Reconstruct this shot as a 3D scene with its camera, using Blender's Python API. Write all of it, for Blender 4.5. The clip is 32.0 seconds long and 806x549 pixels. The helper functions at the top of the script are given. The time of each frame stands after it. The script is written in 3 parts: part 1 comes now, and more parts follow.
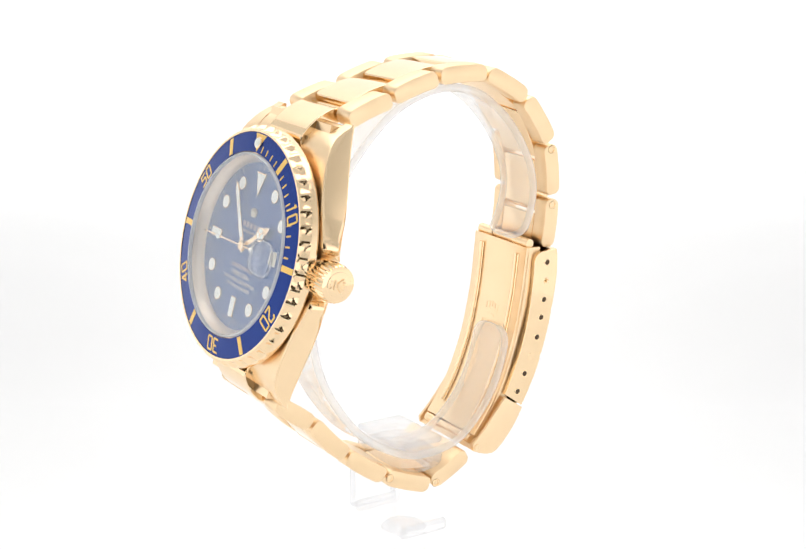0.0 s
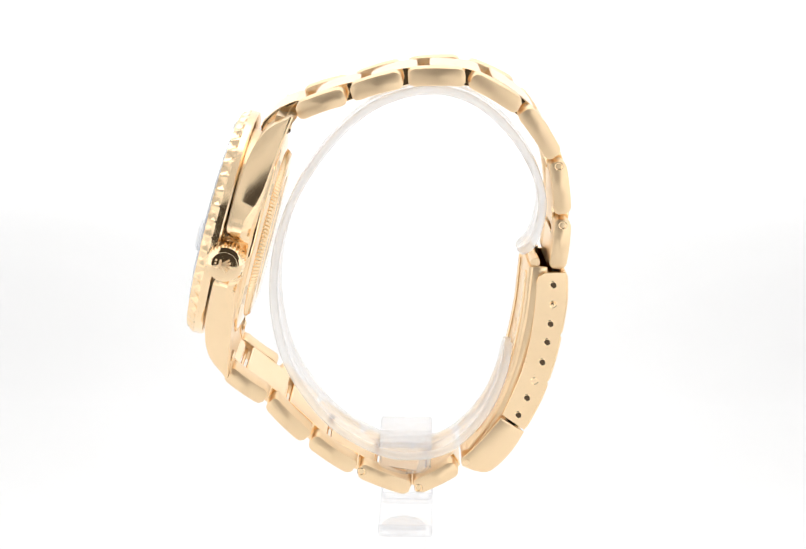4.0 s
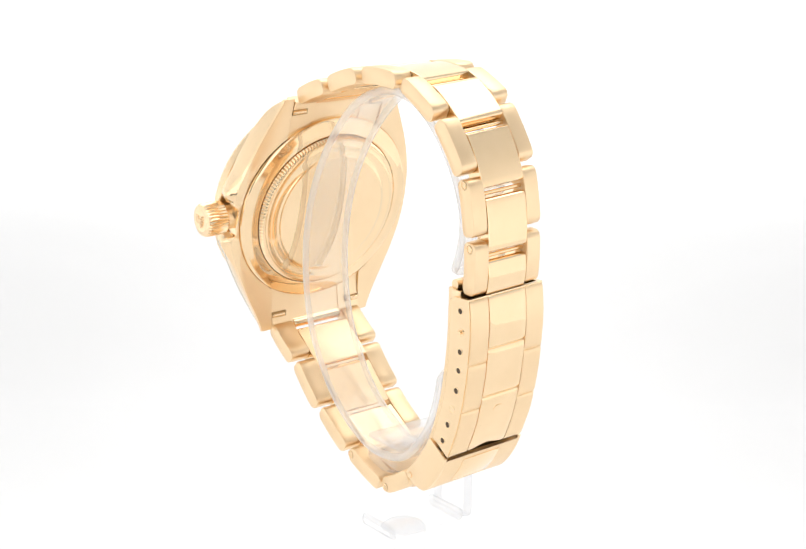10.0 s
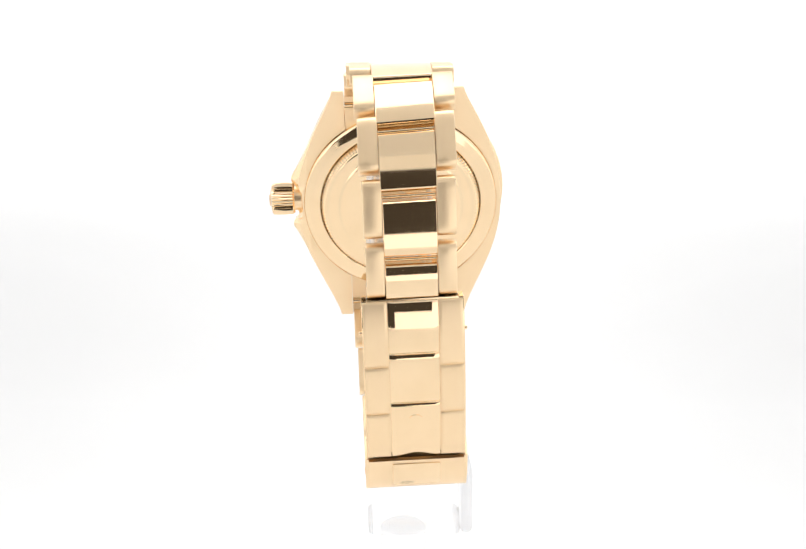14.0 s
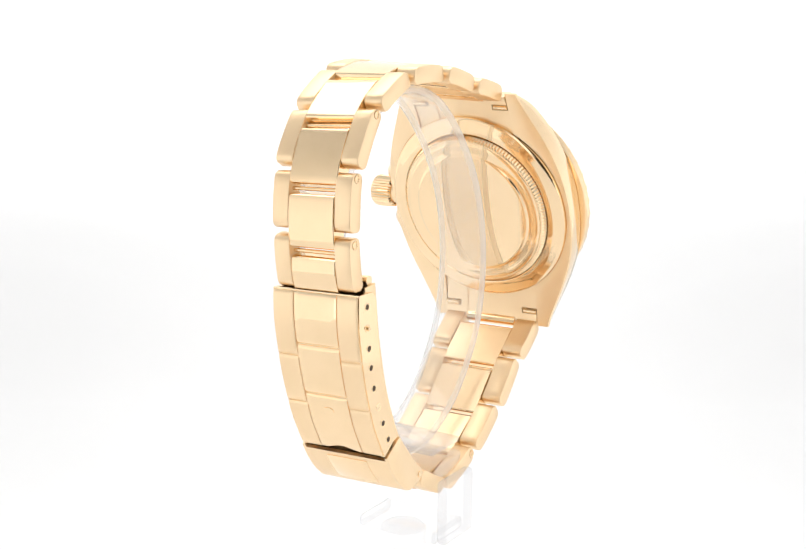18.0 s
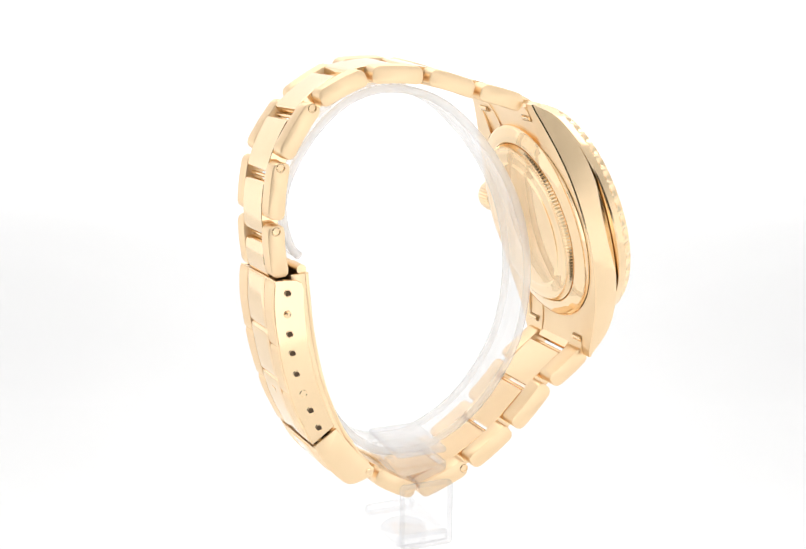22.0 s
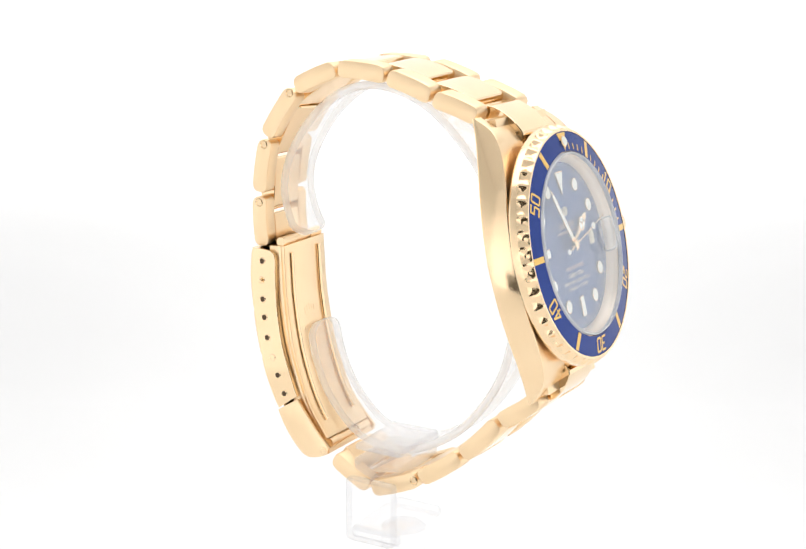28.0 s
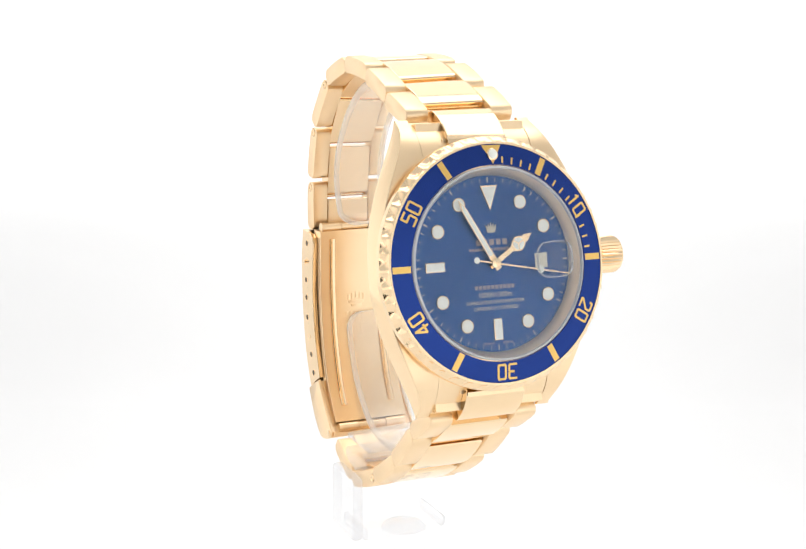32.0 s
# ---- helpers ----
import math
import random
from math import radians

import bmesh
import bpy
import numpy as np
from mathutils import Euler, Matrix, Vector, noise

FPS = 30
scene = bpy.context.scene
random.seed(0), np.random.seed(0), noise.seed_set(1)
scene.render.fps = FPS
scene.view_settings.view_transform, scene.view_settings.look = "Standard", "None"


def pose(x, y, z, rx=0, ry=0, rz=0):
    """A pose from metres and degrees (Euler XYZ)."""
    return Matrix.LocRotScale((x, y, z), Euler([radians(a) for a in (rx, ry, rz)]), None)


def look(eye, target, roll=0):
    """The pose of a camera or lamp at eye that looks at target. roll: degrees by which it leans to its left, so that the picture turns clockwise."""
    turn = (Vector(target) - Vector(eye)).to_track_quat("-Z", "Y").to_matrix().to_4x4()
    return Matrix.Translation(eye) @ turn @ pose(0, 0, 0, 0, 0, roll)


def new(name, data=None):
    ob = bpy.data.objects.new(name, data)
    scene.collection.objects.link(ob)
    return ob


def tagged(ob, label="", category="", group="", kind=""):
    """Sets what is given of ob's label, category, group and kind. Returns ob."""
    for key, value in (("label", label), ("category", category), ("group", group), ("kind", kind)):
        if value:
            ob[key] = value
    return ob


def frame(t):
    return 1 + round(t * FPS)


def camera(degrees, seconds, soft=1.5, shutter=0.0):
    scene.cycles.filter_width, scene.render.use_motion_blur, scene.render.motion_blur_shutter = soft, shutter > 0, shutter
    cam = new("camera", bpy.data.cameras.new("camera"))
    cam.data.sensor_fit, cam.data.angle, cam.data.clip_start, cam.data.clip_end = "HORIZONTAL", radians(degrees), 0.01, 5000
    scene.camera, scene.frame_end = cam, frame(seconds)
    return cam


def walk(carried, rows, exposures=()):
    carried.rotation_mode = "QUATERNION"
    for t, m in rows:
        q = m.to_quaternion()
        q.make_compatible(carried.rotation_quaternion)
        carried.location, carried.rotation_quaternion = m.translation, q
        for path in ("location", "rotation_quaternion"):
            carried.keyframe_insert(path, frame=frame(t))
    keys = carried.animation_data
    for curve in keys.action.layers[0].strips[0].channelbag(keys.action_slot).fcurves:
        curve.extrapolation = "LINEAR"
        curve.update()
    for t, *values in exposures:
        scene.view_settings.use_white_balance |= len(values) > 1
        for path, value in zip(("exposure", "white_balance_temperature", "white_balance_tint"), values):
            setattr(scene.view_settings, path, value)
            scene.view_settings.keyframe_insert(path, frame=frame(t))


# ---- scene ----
MM = 0.001
TURN = -8.6697            # degrees per second of the turntable
FLOOR_TO_PIVOT = 0.0885   # height of the watch's centre above the floor


def angle_at(t):
    return 177.852 + TURN * (t - 14.5)


# ---- camera ----
cam = camera(28.70, 32.0, soft=1.4)
EYE = Vector((0, -0.27339, 0.1525))
VIEW = look(EYE, EYE + Vector((-0.00142, 1, -0.26057)), 0.326)
walk(cam, [(0, VIEW), (32, VIEW)])

# ---- world and light ----
world = bpy.data.worlds.new("studio_dark")
scene.world = world
world.use_nodes = True
world.node_tree.nodes["Background"].inputs[0].default_value = (0.06, 0.052, 0.044, 1)
world.node_tree.nodes["Background"].inputs[1].default_value = 1.0


# ---- materials ----
def nodes_of(name):
    m = bpy.data.materials.new(name)
    m.use_nodes = True
    nt = m.node_tree
    return m, nt, nt.nodes["Principled BSDF"]


def set_in(b, **kw):
    for k, v in kw.items():
        b.inputs[k.replace("_", " ")].default_value = v


def metal(name, colour, rough, grain=0.0, streak=(1, 1, 1), wear=0.03):
    m, nt, b = nodes_of(name)
    set_in(b, Metallic=1.0)
    tc = nt.nodes.new("ShaderNodeTexCoord")
    mp = nt.nodes.new("ShaderNodeMapping")
    mp.inputs["Scale"].default_value = streak
    nt.links.new(tc.outputs["Object"], mp.inputs["Vector"])
    fine = nt.nodes.new("ShaderNodeTexNoise")
    set_in(fine, Scale=2600.0, Detail=3.0)
    nt.links.new(mp.outputs["Vector"], fine.inputs["Vector"])
    broad = nt.nodes.new("ShaderNodeTexNoise")
    set_in(broad, Scale=160.0, Detail=4.0)
    nt.links.new(tc.outputs["Object"], broad.inputs["Vector"])
    mix = nt.nodes.new("ShaderNodeMix")
    mix.data_type = "RGBA"
    mix.inputs[6].default_value = (*colour, 1)
    mix.inputs[7].default_value = (colour[0] * 0.93, colour[1] * 0.9, colour[2] * 0.84, 1)
    nt.links.new(broad.outputs["Fac"], mix.inputs[0])
    nt.links.new(mix.outputs[2], b.inputs["Base Color"])
    ra = nt.nodes.new("ShaderNodeMapRange")
    ra.inputs["To Min"].default_value = max(0.02, rough - wear)
    ra.inputs["To Max"].default_value = rough + wear
    nt.links.new(fine.outputs["Fac"], ra.inputs["Value"])
    nt.links.new(ra.outputs["Result"], b.inputs["Roughness"])
    if grain > 0:
        bump = nt.nodes.new("ShaderNodeBump")
        set_in(bump, Strength=grain, Distance=0.00002)
        nt.links.new(fine.outputs["Fac"], bump.inputs["Height"])
        nt.links.new(bump.outputs["Normal"], b.inputs["Normal"])
    return m


def hairlines(m, amount):
    """Brushing along the bracelet spreads the sheen across it."""
    nt = m.node_tree
    b = nt.nodes["Principled BSDF"]
    tg = nt.nodes.new("ShaderNodeTangent")
    tg.direction_type, tg.axis = "RADIAL", "X"
    nt.links.new(tg.outputs["Tangent"], b.inputs["Tangent"])
    b.inputs["Anisotropic"].default_value = amount
    b.inputs["Anisotropic Rotation"].default_value = 0.25
    return m


def plain(name, colour, rough, metallic=0.0, vary=0.06, coat=0.0):
    m, nt, b = nodes_of(name)
    set_in(b, Metallic=metallic, Roughness=rough)
    b.inputs["Coat Weight"].default_value = coat
    tc = nt.nodes.new("ShaderNodeTexCoord")
    no = nt.nodes.new("ShaderNodeTexNoise")
    set_in(no, Scale=500.0, Detail=4.0)
    nt.links.new(tc.outputs["Object"], no.inputs["Vector"])
    mix = nt.nodes.new("ShaderNodeMix")
    mix.data_type = "RGBA"
    mix.inputs[6].default_value = (*[c * (1 - vary) for c in colour], 1)
    mix.inputs[7].default_value = (*[min(1, c * (1 + vary)) for c in colour], 1)
    nt.links.new(no.outputs["Fac"], mix.inputs[0])
    nt.links.new(mix.outputs[2], b.inputs["Base Color"])
    return m


def glow(name, colour, strength, base=0.6):
    m, nt, b = nodes_of(name)
    set_in(b, Base_Color=(base, base, base, 1), Roughness=0.9, Emission_Color=(*colour, 1), Emission_Strength=strength)
    b.inputs["Specular IOR Level"].default_value = 0.1
    return m


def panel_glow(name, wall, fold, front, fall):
    """A glowing sheet: even up the wall, with shade painted into the glow where it folds into the floor, above all
    towards the sides.
    """
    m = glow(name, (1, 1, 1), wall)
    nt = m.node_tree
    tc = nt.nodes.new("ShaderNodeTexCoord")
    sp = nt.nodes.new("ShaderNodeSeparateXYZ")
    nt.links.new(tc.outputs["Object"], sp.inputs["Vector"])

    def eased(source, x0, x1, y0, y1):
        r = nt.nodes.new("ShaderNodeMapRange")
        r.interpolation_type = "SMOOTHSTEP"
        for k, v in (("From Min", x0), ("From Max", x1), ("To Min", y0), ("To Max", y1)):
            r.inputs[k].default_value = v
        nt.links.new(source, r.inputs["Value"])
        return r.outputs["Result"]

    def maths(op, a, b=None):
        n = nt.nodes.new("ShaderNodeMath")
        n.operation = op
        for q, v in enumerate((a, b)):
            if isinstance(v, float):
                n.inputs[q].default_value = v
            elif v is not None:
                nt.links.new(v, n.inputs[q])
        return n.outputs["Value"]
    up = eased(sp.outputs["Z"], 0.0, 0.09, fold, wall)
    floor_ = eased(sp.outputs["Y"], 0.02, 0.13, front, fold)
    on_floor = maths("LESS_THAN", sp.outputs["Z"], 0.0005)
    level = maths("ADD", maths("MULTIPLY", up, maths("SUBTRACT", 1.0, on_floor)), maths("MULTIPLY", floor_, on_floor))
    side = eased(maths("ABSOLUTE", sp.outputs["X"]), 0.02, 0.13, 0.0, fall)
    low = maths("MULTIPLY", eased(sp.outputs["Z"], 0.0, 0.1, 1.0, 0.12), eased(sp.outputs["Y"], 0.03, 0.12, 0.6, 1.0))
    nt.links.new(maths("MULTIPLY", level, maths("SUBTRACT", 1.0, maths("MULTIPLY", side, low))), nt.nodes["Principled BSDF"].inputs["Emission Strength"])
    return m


def graded_glow(name, low, high, z0, z1, base):
    """A white panel given an added glow that fades up the wall to suit the reflections."""
    m = glow(name, (1, 1, 1), low, base)
    nt = m.node_tree
    tc = nt.nodes.new("ShaderNodeTexCoord")
    sp = nt.nodes.new("ShaderNodeSeparateXYZ")
    nt.links.new(tc.outputs["Object"], sp.inputs["Vector"])
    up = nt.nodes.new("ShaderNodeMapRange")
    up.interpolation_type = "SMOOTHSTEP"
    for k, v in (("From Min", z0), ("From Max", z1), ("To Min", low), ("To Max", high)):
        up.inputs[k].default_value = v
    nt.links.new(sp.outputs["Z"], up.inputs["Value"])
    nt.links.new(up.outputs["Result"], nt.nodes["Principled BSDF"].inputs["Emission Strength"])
    return m


def sheer(name, tint, ior, rough=0.02, haze=0.0, grow=4.0, most=0.85):
    """Thin clear plastic or glass: see-through, with a sheen that grows at grazing angles."""
    m = bpy.data.materials.new(name)
    m.use_nodes = True
    nt = m.node_tree
    nt.nodes.clear()
    out = nt.nodes.new("ShaderNodeOutputMaterial")
    mix = nt.nodes.new("ShaderNodeMixShader")
    lw = nt.nodes.new("ShaderNodeLayerWeight")
    lw.inputs["Blend"].default_value = 0.5
    pw = nt.nodes.new("ShaderNodeMath")
    pw.operation = "POWER"
    pw.inputs[1].default_value = grow
    nt.links.new(lw.outputs["Facing"], pw.inputs[0])
    fr = nt.nodes.new("ShaderNodeMapRange")
    f0 = ((ior - 1) / (ior + 1)) ** 2
    fr.inputs["To Min"].default_value = f0
    fr.inputs["To Max"].default_value = most
    nt.links.new(pw.outputs["Value"], fr.inputs["Value"])
    tr = nt.nodes.new("ShaderNodeBsdfTransparent")
    tr.inputs["Color"].default_value = (*tint, 1)
    gl = nt.nodes.new("ShaderNodeBsdfGlossy")
    gl.inputs["Color"].default_value = (0.95, 0.95, 0.95, 1)
    gl.inputs["Roughness"].default_value = rough
    nt.links.new(fr.outputs["Result"], mix.inputs["Fac"])
    nt.links.new(tr.outputs["BSDF"], mix.inputs[1])
    nt.links.new(gl.outputs["BSDF"], mix.inputs[2])
    last = mix
    if haze > 0:
        last = nt.nodes.new("ShaderNodeMixShader")
        last.inputs["Fac"].default_value = haze
        df = nt.nodes.new("ShaderNodeBsdfDiffuse")
        tl = nt.nodes.new("ShaderNodeBsdfTranslucent")
        cloud = nt.nodes.new("ShaderNodeMixShader")
        cloud.inputs["Fac"].default_value = 0.3
        for q in (df, tl):
            q.inputs["Color"].default_value = (0.98, 0.98, 0.98, 1)
        nt.links.new(df.outputs["BSDF"], cloud.inputs[1])
        nt.links.new(tl.outputs["BSDF"], cloud.inputs[2])
        nt.links.new(mix.outputs["Shader"], last.inputs[1])
        nt.links.new(cloud.outputs["Shader"], last.inputs[2])
    nt.links.new(last.outputs["Shader"], out.inputs["Surface"])
    return m


GOLD = (1.0, 0.768, 0.502)
BRUSHED = hairlines(metal("gold_brushed", GOLD, 0.38, 0.4, (1, 0.1, 0.1), 0.07), 0.65)
SATIN = metal("gold_satin", GOLD, 0.31, 0.35, (0.08, 1, 1), 0.05)
FLANK = metal("gold_flank", GOLD, 0.14, 0.0, (1, 1, 1), 0.03)
POLISHED = metal("gold_polished", GOLD, 0.07, 0.0, (1, 1, 1), 0.02)
BEZEL_GOLD = metal("gold_bezel", GOLD, 0.17, 0.0, (1, 1, 1), 0.03)
BLUE_INSERT = plain("blue_bezel_insert", (0.012, 0.042, 0.235), 0.25, 0.75, 0.08, 0.0)
BLUE_DIAL = plain("blue_dial_lacquer", (0.006, 0.075, 0.26), 0.3, 0.6, 0.06, 0.0)
for sunray, strength in ((BLUE_DIAL, 0.9), (BLUE_INSERT, 0.8)):
    tangent = sunray.node_tree.nodes.new("ShaderNodeTangent")
    tangent.direction_type, tangent.axis = "RADIAL", "Z"
    sunray_bsdf = sunray.node_tree.nodes["Principled BSDF"]
    sunray.node_tree.links.new(tangent.outputs["Tangent"], sunray_bsdf.inputs["Tangent"])
    sunray_bsdf.inputs["Anisotropic"].default_value = strength
LUME = plain("pale_lume", (0.95, 0.95, 0.87), 0.5, 0.0, 0.03)
MARK_GOLD = plain("printed_gold", (0.85, 0.55, 0.16), 0.3, 0.7, 0.05)
FINE_PRINT = plain("fine_gold_print", (0.36, 0.3, 0.31), 0.4, 0.1, 0.03)
PRINT = plain("pale_gold_print", (0.6, 0.55, 0.44), 0.4, 0.1, 0.03)
DARK = plain("hole_shadow", (0.09, 0.05, 0.02), 0.5, 0.3)
SHADED_GOLD = plain("shaded_gold_recess", (0.5, 0.33, 0.16), 0.4, 0.8)
FLANGE = plain("rose_gold_flange", (1.0, 0.83, 0.66), 0.35, 0.72, 0.03)
DATE_CARD = plain("cream_date_card", (0.82, 0.76, 0.62), 0.5, 0.0, 0.02)
ACRYLIC = sheer("clear_acrylic", (0.998, 0.998, 0.998), 1.5, 0.03, 0.1)
ACRYLIC_EDGE = sheer("sawn_acrylic_edge", (0.92, 0.92, 0.93), 1.5, 0.1, 0.12)
ACRYLIC_BEAD = sheer("acrylic_rim_painted_glint", (0.998, 0.998, 1.0), 1.5, 0.2, 0.42, 4.0)
ACRYLIC_CLEAR = sheer("clear_acrylic_foot", (0.985, 0.985, 0.987), 1.5, 0.03, 0.04)
ACRYLIC_BLOCK = sheer("solid_acrylic_block", (0.985, 0.982, 0.985), 1.6, 0.08, 0.2)
CRYSTAL = sheer("clear_crystal", (0.985, 0.99, 0.995), 1.33, 0.01, 0.0, 1.8, 0.46)
MAGNIFIER = sheer("magnifier_crystal", (0.99, 0.992, 0.996), 1.35, 0.02, 0.0)
EDGE = sheer("crystal_edge_highlight", (0.95, 0.955, 0.965), 1.7, 0.06, 0.18)
RIM_HIGHLIGHT = sheer("crystal_rim_highlight", (0.96, 0.965, 0.975), 1.7, 0.15, 0.5)
BACK_GLOW = panel_glow("white_sweep_painted_shade", 0.55, 0.35, 0.41, 0.255)
SIDE_GLOW = graded_glow("added_side_glow", 0.74, 0.24, 0.06, 0.28, 0.45)
FRONT_GLOW = graded_glow("added_front_glow", 1.0, 0.42, 0.08, 0.27, 0.5)
CEILING = plain("white_ceiling_board", (0.8, 0.8, 0.8), 0.9)
TOP_GLOW = glow("ceiling_diffuser", (1.0, 0.995, 0.99), 1.66)


# ---- mesh helpers ----
def smooth(me, angle=35):
    for p in me.polygons:
        p.use_smooth = len(p.vertices) < 5
    me.set_sharp_from_angle(angle=radians(angle))


def part(name, bm, material, parent=None, label="", kind="", angle=35):
    me = bpy.data.meshes.new(name)
    bmesh.ops.recalc_face_normals(bm, faces=bm.faces)
    bm.to_mesh(me)
    bm.free()
    smooth(me, angle)
    me.materials.append(material)
    ob = new(name, me)
    if parent is not None:
        ob.parent = parent
    tagged(ob, label, kind=kind)
    return ob


def box(bm, x0, x1, y0, y1, z0, z1, bevel=0.0, seg=2):
    r = bmesh.ops.create_cube(bm, size=1)
    vs = r["verts"]
    for v in vs:
        v.co = Vector(((x0 + x1) / 2 + v.co.x * (x1 - x0), (y0 + y1) / 2 + v.co.y * (y1 - y0), (z0 + z1) / 2 + v.co.z * (z1 - z0)))
    if bevel > 0:
        es = list({e for v in vs for e in v.link_edges})
        bmesh.ops.bevel(bm, geom=es, offset=bevel, segments=seg, affect="EDGES", profile=0.5)
    return bm


def loft(bm, rings, closed=False, cap=True):
    """Rings of equal length joined by quads."""
    vv = [[bm.verts.new(p) for p in r] for r in rings]
    n = len(vv[0])
    last = len(vv) if closed else len(vv) - 1
    for i in range(last):
        a, b = vv[i], vv[(i + 1) % len(vv)]
        for j in range(n):
            bm.faces.new((a[j], a[(j + 1) % n], b[(j + 1) % n], b[j]))
    if cap and not closed:
        bm.faces.new(vv[0])
        bm.faces.new(vv[-1][::-1])
    return bm


def lathe(bm, profile, seg=96, close=True):
    """Profile of (r, n) turned round the n axis; close joins its end to its start."""
    rings = []
    for i in range(seg):
        a = 2 * math.pi * i / seg
        rings.append([Vector((r * math.cos(a), r * math.sin(a), n)) for r, n in profile])
    vv = [[bm.verts.new(p) for p in r] for r in rings]
    m = len(profile)
    for i in range(seg):
        a, b = vv[i], vv[(i + 1) % seg]
        for j in range(m if close else m - 1):
            bm.faces.new((a[j], a[(j + 1) % m], b[(j + 1) % m], b[j]))
    return bm


def disc_solid(bm, profile, seg=96):
    """Profile of (r, n) from the axis out and back to the axis, as a solid."""
    lathe(bm, profile, seg, close=False)
    bmesh.ops.remove_doubles(bm, verts=bm.verts, dist=1e-7)
    return bm


def scaled(bm, m=None):
    bmesh.ops.transform(bm, matrix=Matrix.Scale(MM, 4), verts=bm.verts)
    if m is not None:
        bmesh.ops.transform(bm, matrix=m, verts=bm.verts)
    return bm


def prism(bm, outline, x0, x1, bevel=0.2, shift=None):
    """An outline of (y, z) carried from x0 to x1, its side edges rounded."""
    n = len(outline)
    turn = sum(outline[i - 1][0] * outline[i][1] - outline[i][0] * outline[i - 1][1] for i in range(n))
    if bevel > 0:
        inner = []
        for i in range(n):
            p, q, s = Vector(outline[i - 1]), Vector(outline[i]), Vector(outline[(i + 1) % n])
            d = (s - p).normalized()
            nrm = Vector((-d.y, d.x)) * (1 if turn > 0 else -1)
            inner.append(q + nrm * bevel)
        rings = [[(x0, p.x, p.y) for p in inner], [(x0 + bevel * 0.3, *(p * 0.35 + Vector(o) * 0.65)) for p, o in zip(inner, outline)],
                 [(x0 + bevel, *o) for o in outline], [(x1 - bevel, *o) for o in outline],
                 [(x1 - bevel * 0.3, *(p * 0.35 + Vector(o) * 0.65)) for p, o in zip(inner, outline)], [(x1, p.x, p.y) for p in inner]]
    else:
        rings = [[(x0, *o) for o in outline], [(x1, *o) for o in outline]]
    return loft(bm, rings)


def carve(bm, others, how):
    """bm joined with ('UNION') or cut by ('DIFFERENCE') each of the other solids."""
    def solid(b):
        me = bpy.data.meshes.new("solid")
        bmesh.ops.recalc_face_normals(b, faces=b.faces)
        b.to_mesh(me)
        b.free()
        return new("solid", me)
    ob, tools = solid(bm), [solid(b) for b in others]
    for t_ in tools:
        md = ob.modifiers.new("carve", "BOOLEAN")
        md.operation, md.solver, md.object = how, "EXACT", t_
    me = bpy.data.meshes.new_from_object(ob.evaluated_get(bpy.context.evaluated_depsgraph_get()))
    out = bmesh.new()
    out.from_mesh(me)
    for o in [ob] + tools:
        bpy.data.objects.remove(o)
    return out


def text_mesh(body, size, depth=0.05, weight=0.0):
    cu = bpy.data.curves.new("letters", "FONT")
    cu.body, cu.size, cu.align_x, cu.align_y, cu.extrude = body, size, "CENTER", "CENTER", depth
    cu.resolution_u = 3
    cu.offset = weight
    ob = new("letters", cu)
    me = bpy.data.meshes.new_from_object(ob.evaluated_get(bpy.context.evaluated_depsgraph_get()))
    bpy.data.objects.remove(ob)
    bpy.data.curves.remove(cu)
    bm = bmesh.new()
    bm.from_mesh(me)
    bpy.data.meshes.remove(me)
    return bm


# ---- the light box ----
BX, BY, FY, BZ = 0.24, 0.20, -0.262, 0.34
T = 0.004
SWEEP = 0.04


def light_box():
    # one seamless sheet: floor, wide curve, back wall
    inner = [(FY, 0.0), (-0.1, 0.0), (0.0, 0.0)]
    inner += [(BY - SWEEP + SWEEP * math.sin(a), SWEEP - SWEEP * math.cos(a)) for a in [math.pi / 2 * k / 24 for k in range(25)]]
    inner += [(BY, 0.2), (BY, BZ)]
    outer = [(y + (T if z > 0.001 else 0), z - (T if z < BZ - 0.001 else 0)) for y, z in inner]
    bm = bmesh.new()
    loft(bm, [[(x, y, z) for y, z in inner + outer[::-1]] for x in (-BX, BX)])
    part("backdrop", bm, BACK_GLOW, None, "seamless glowing white sweep with shade put into its glow", "structure")
    for side, nm in ((-1, "wall_west"), (1, "wall_east")):
        bm = bmesh.new()
        x0, x1 = sorted((side * BX, side * (BX + T)))
        box(bm, x0, x1, FY, BY, -T, BZ)
        part(nm, bm, SIDE_GLOW, None, "unseen white side panel of the light box with added glow", "structure")
    bm = bmesh.new()
    box(bm, -BX - T, BX + T, FY - T, BY + T, BZ, BZ + T)
    part("ceiling", bm, CEILING, None, "white ceiling board of the light box", "structure")
    bm = bmesh.new()
    box(bm, -0.2, 0.2, -0.01, 0.185, BZ - 0.008, BZ - 0.001, 0.002, 2)
    tagged(part("ceiling_light", bm, TOP_GLOW, None, "glowing white light panel under the ceiling board"), category="lamp")
    # unseen front wall; the camera's opening is stepped to place dark reflections
    ox, z0, z1 = 0.065, 0.002, 0.27
    bm = bmesh.new()
    for a in ((-BX - T, -0.145, -T, 0.05), (0.034, BX + T, -T, 0.05), (-BX - T, -0.1, 0.05, z1), (ox, BX + T, 0.05, z1), (-0.145, 0.034, -T, z0), (-BX - T, BX + T, z1, BZ)):
        box(bm, a[0], a[1], FY - T, FY, a[2], a[3])
    part("wall_front", bm, FRONT_GLOW, None, "unseen white front panel with added glow and a dark opening", "structure")


light_box()

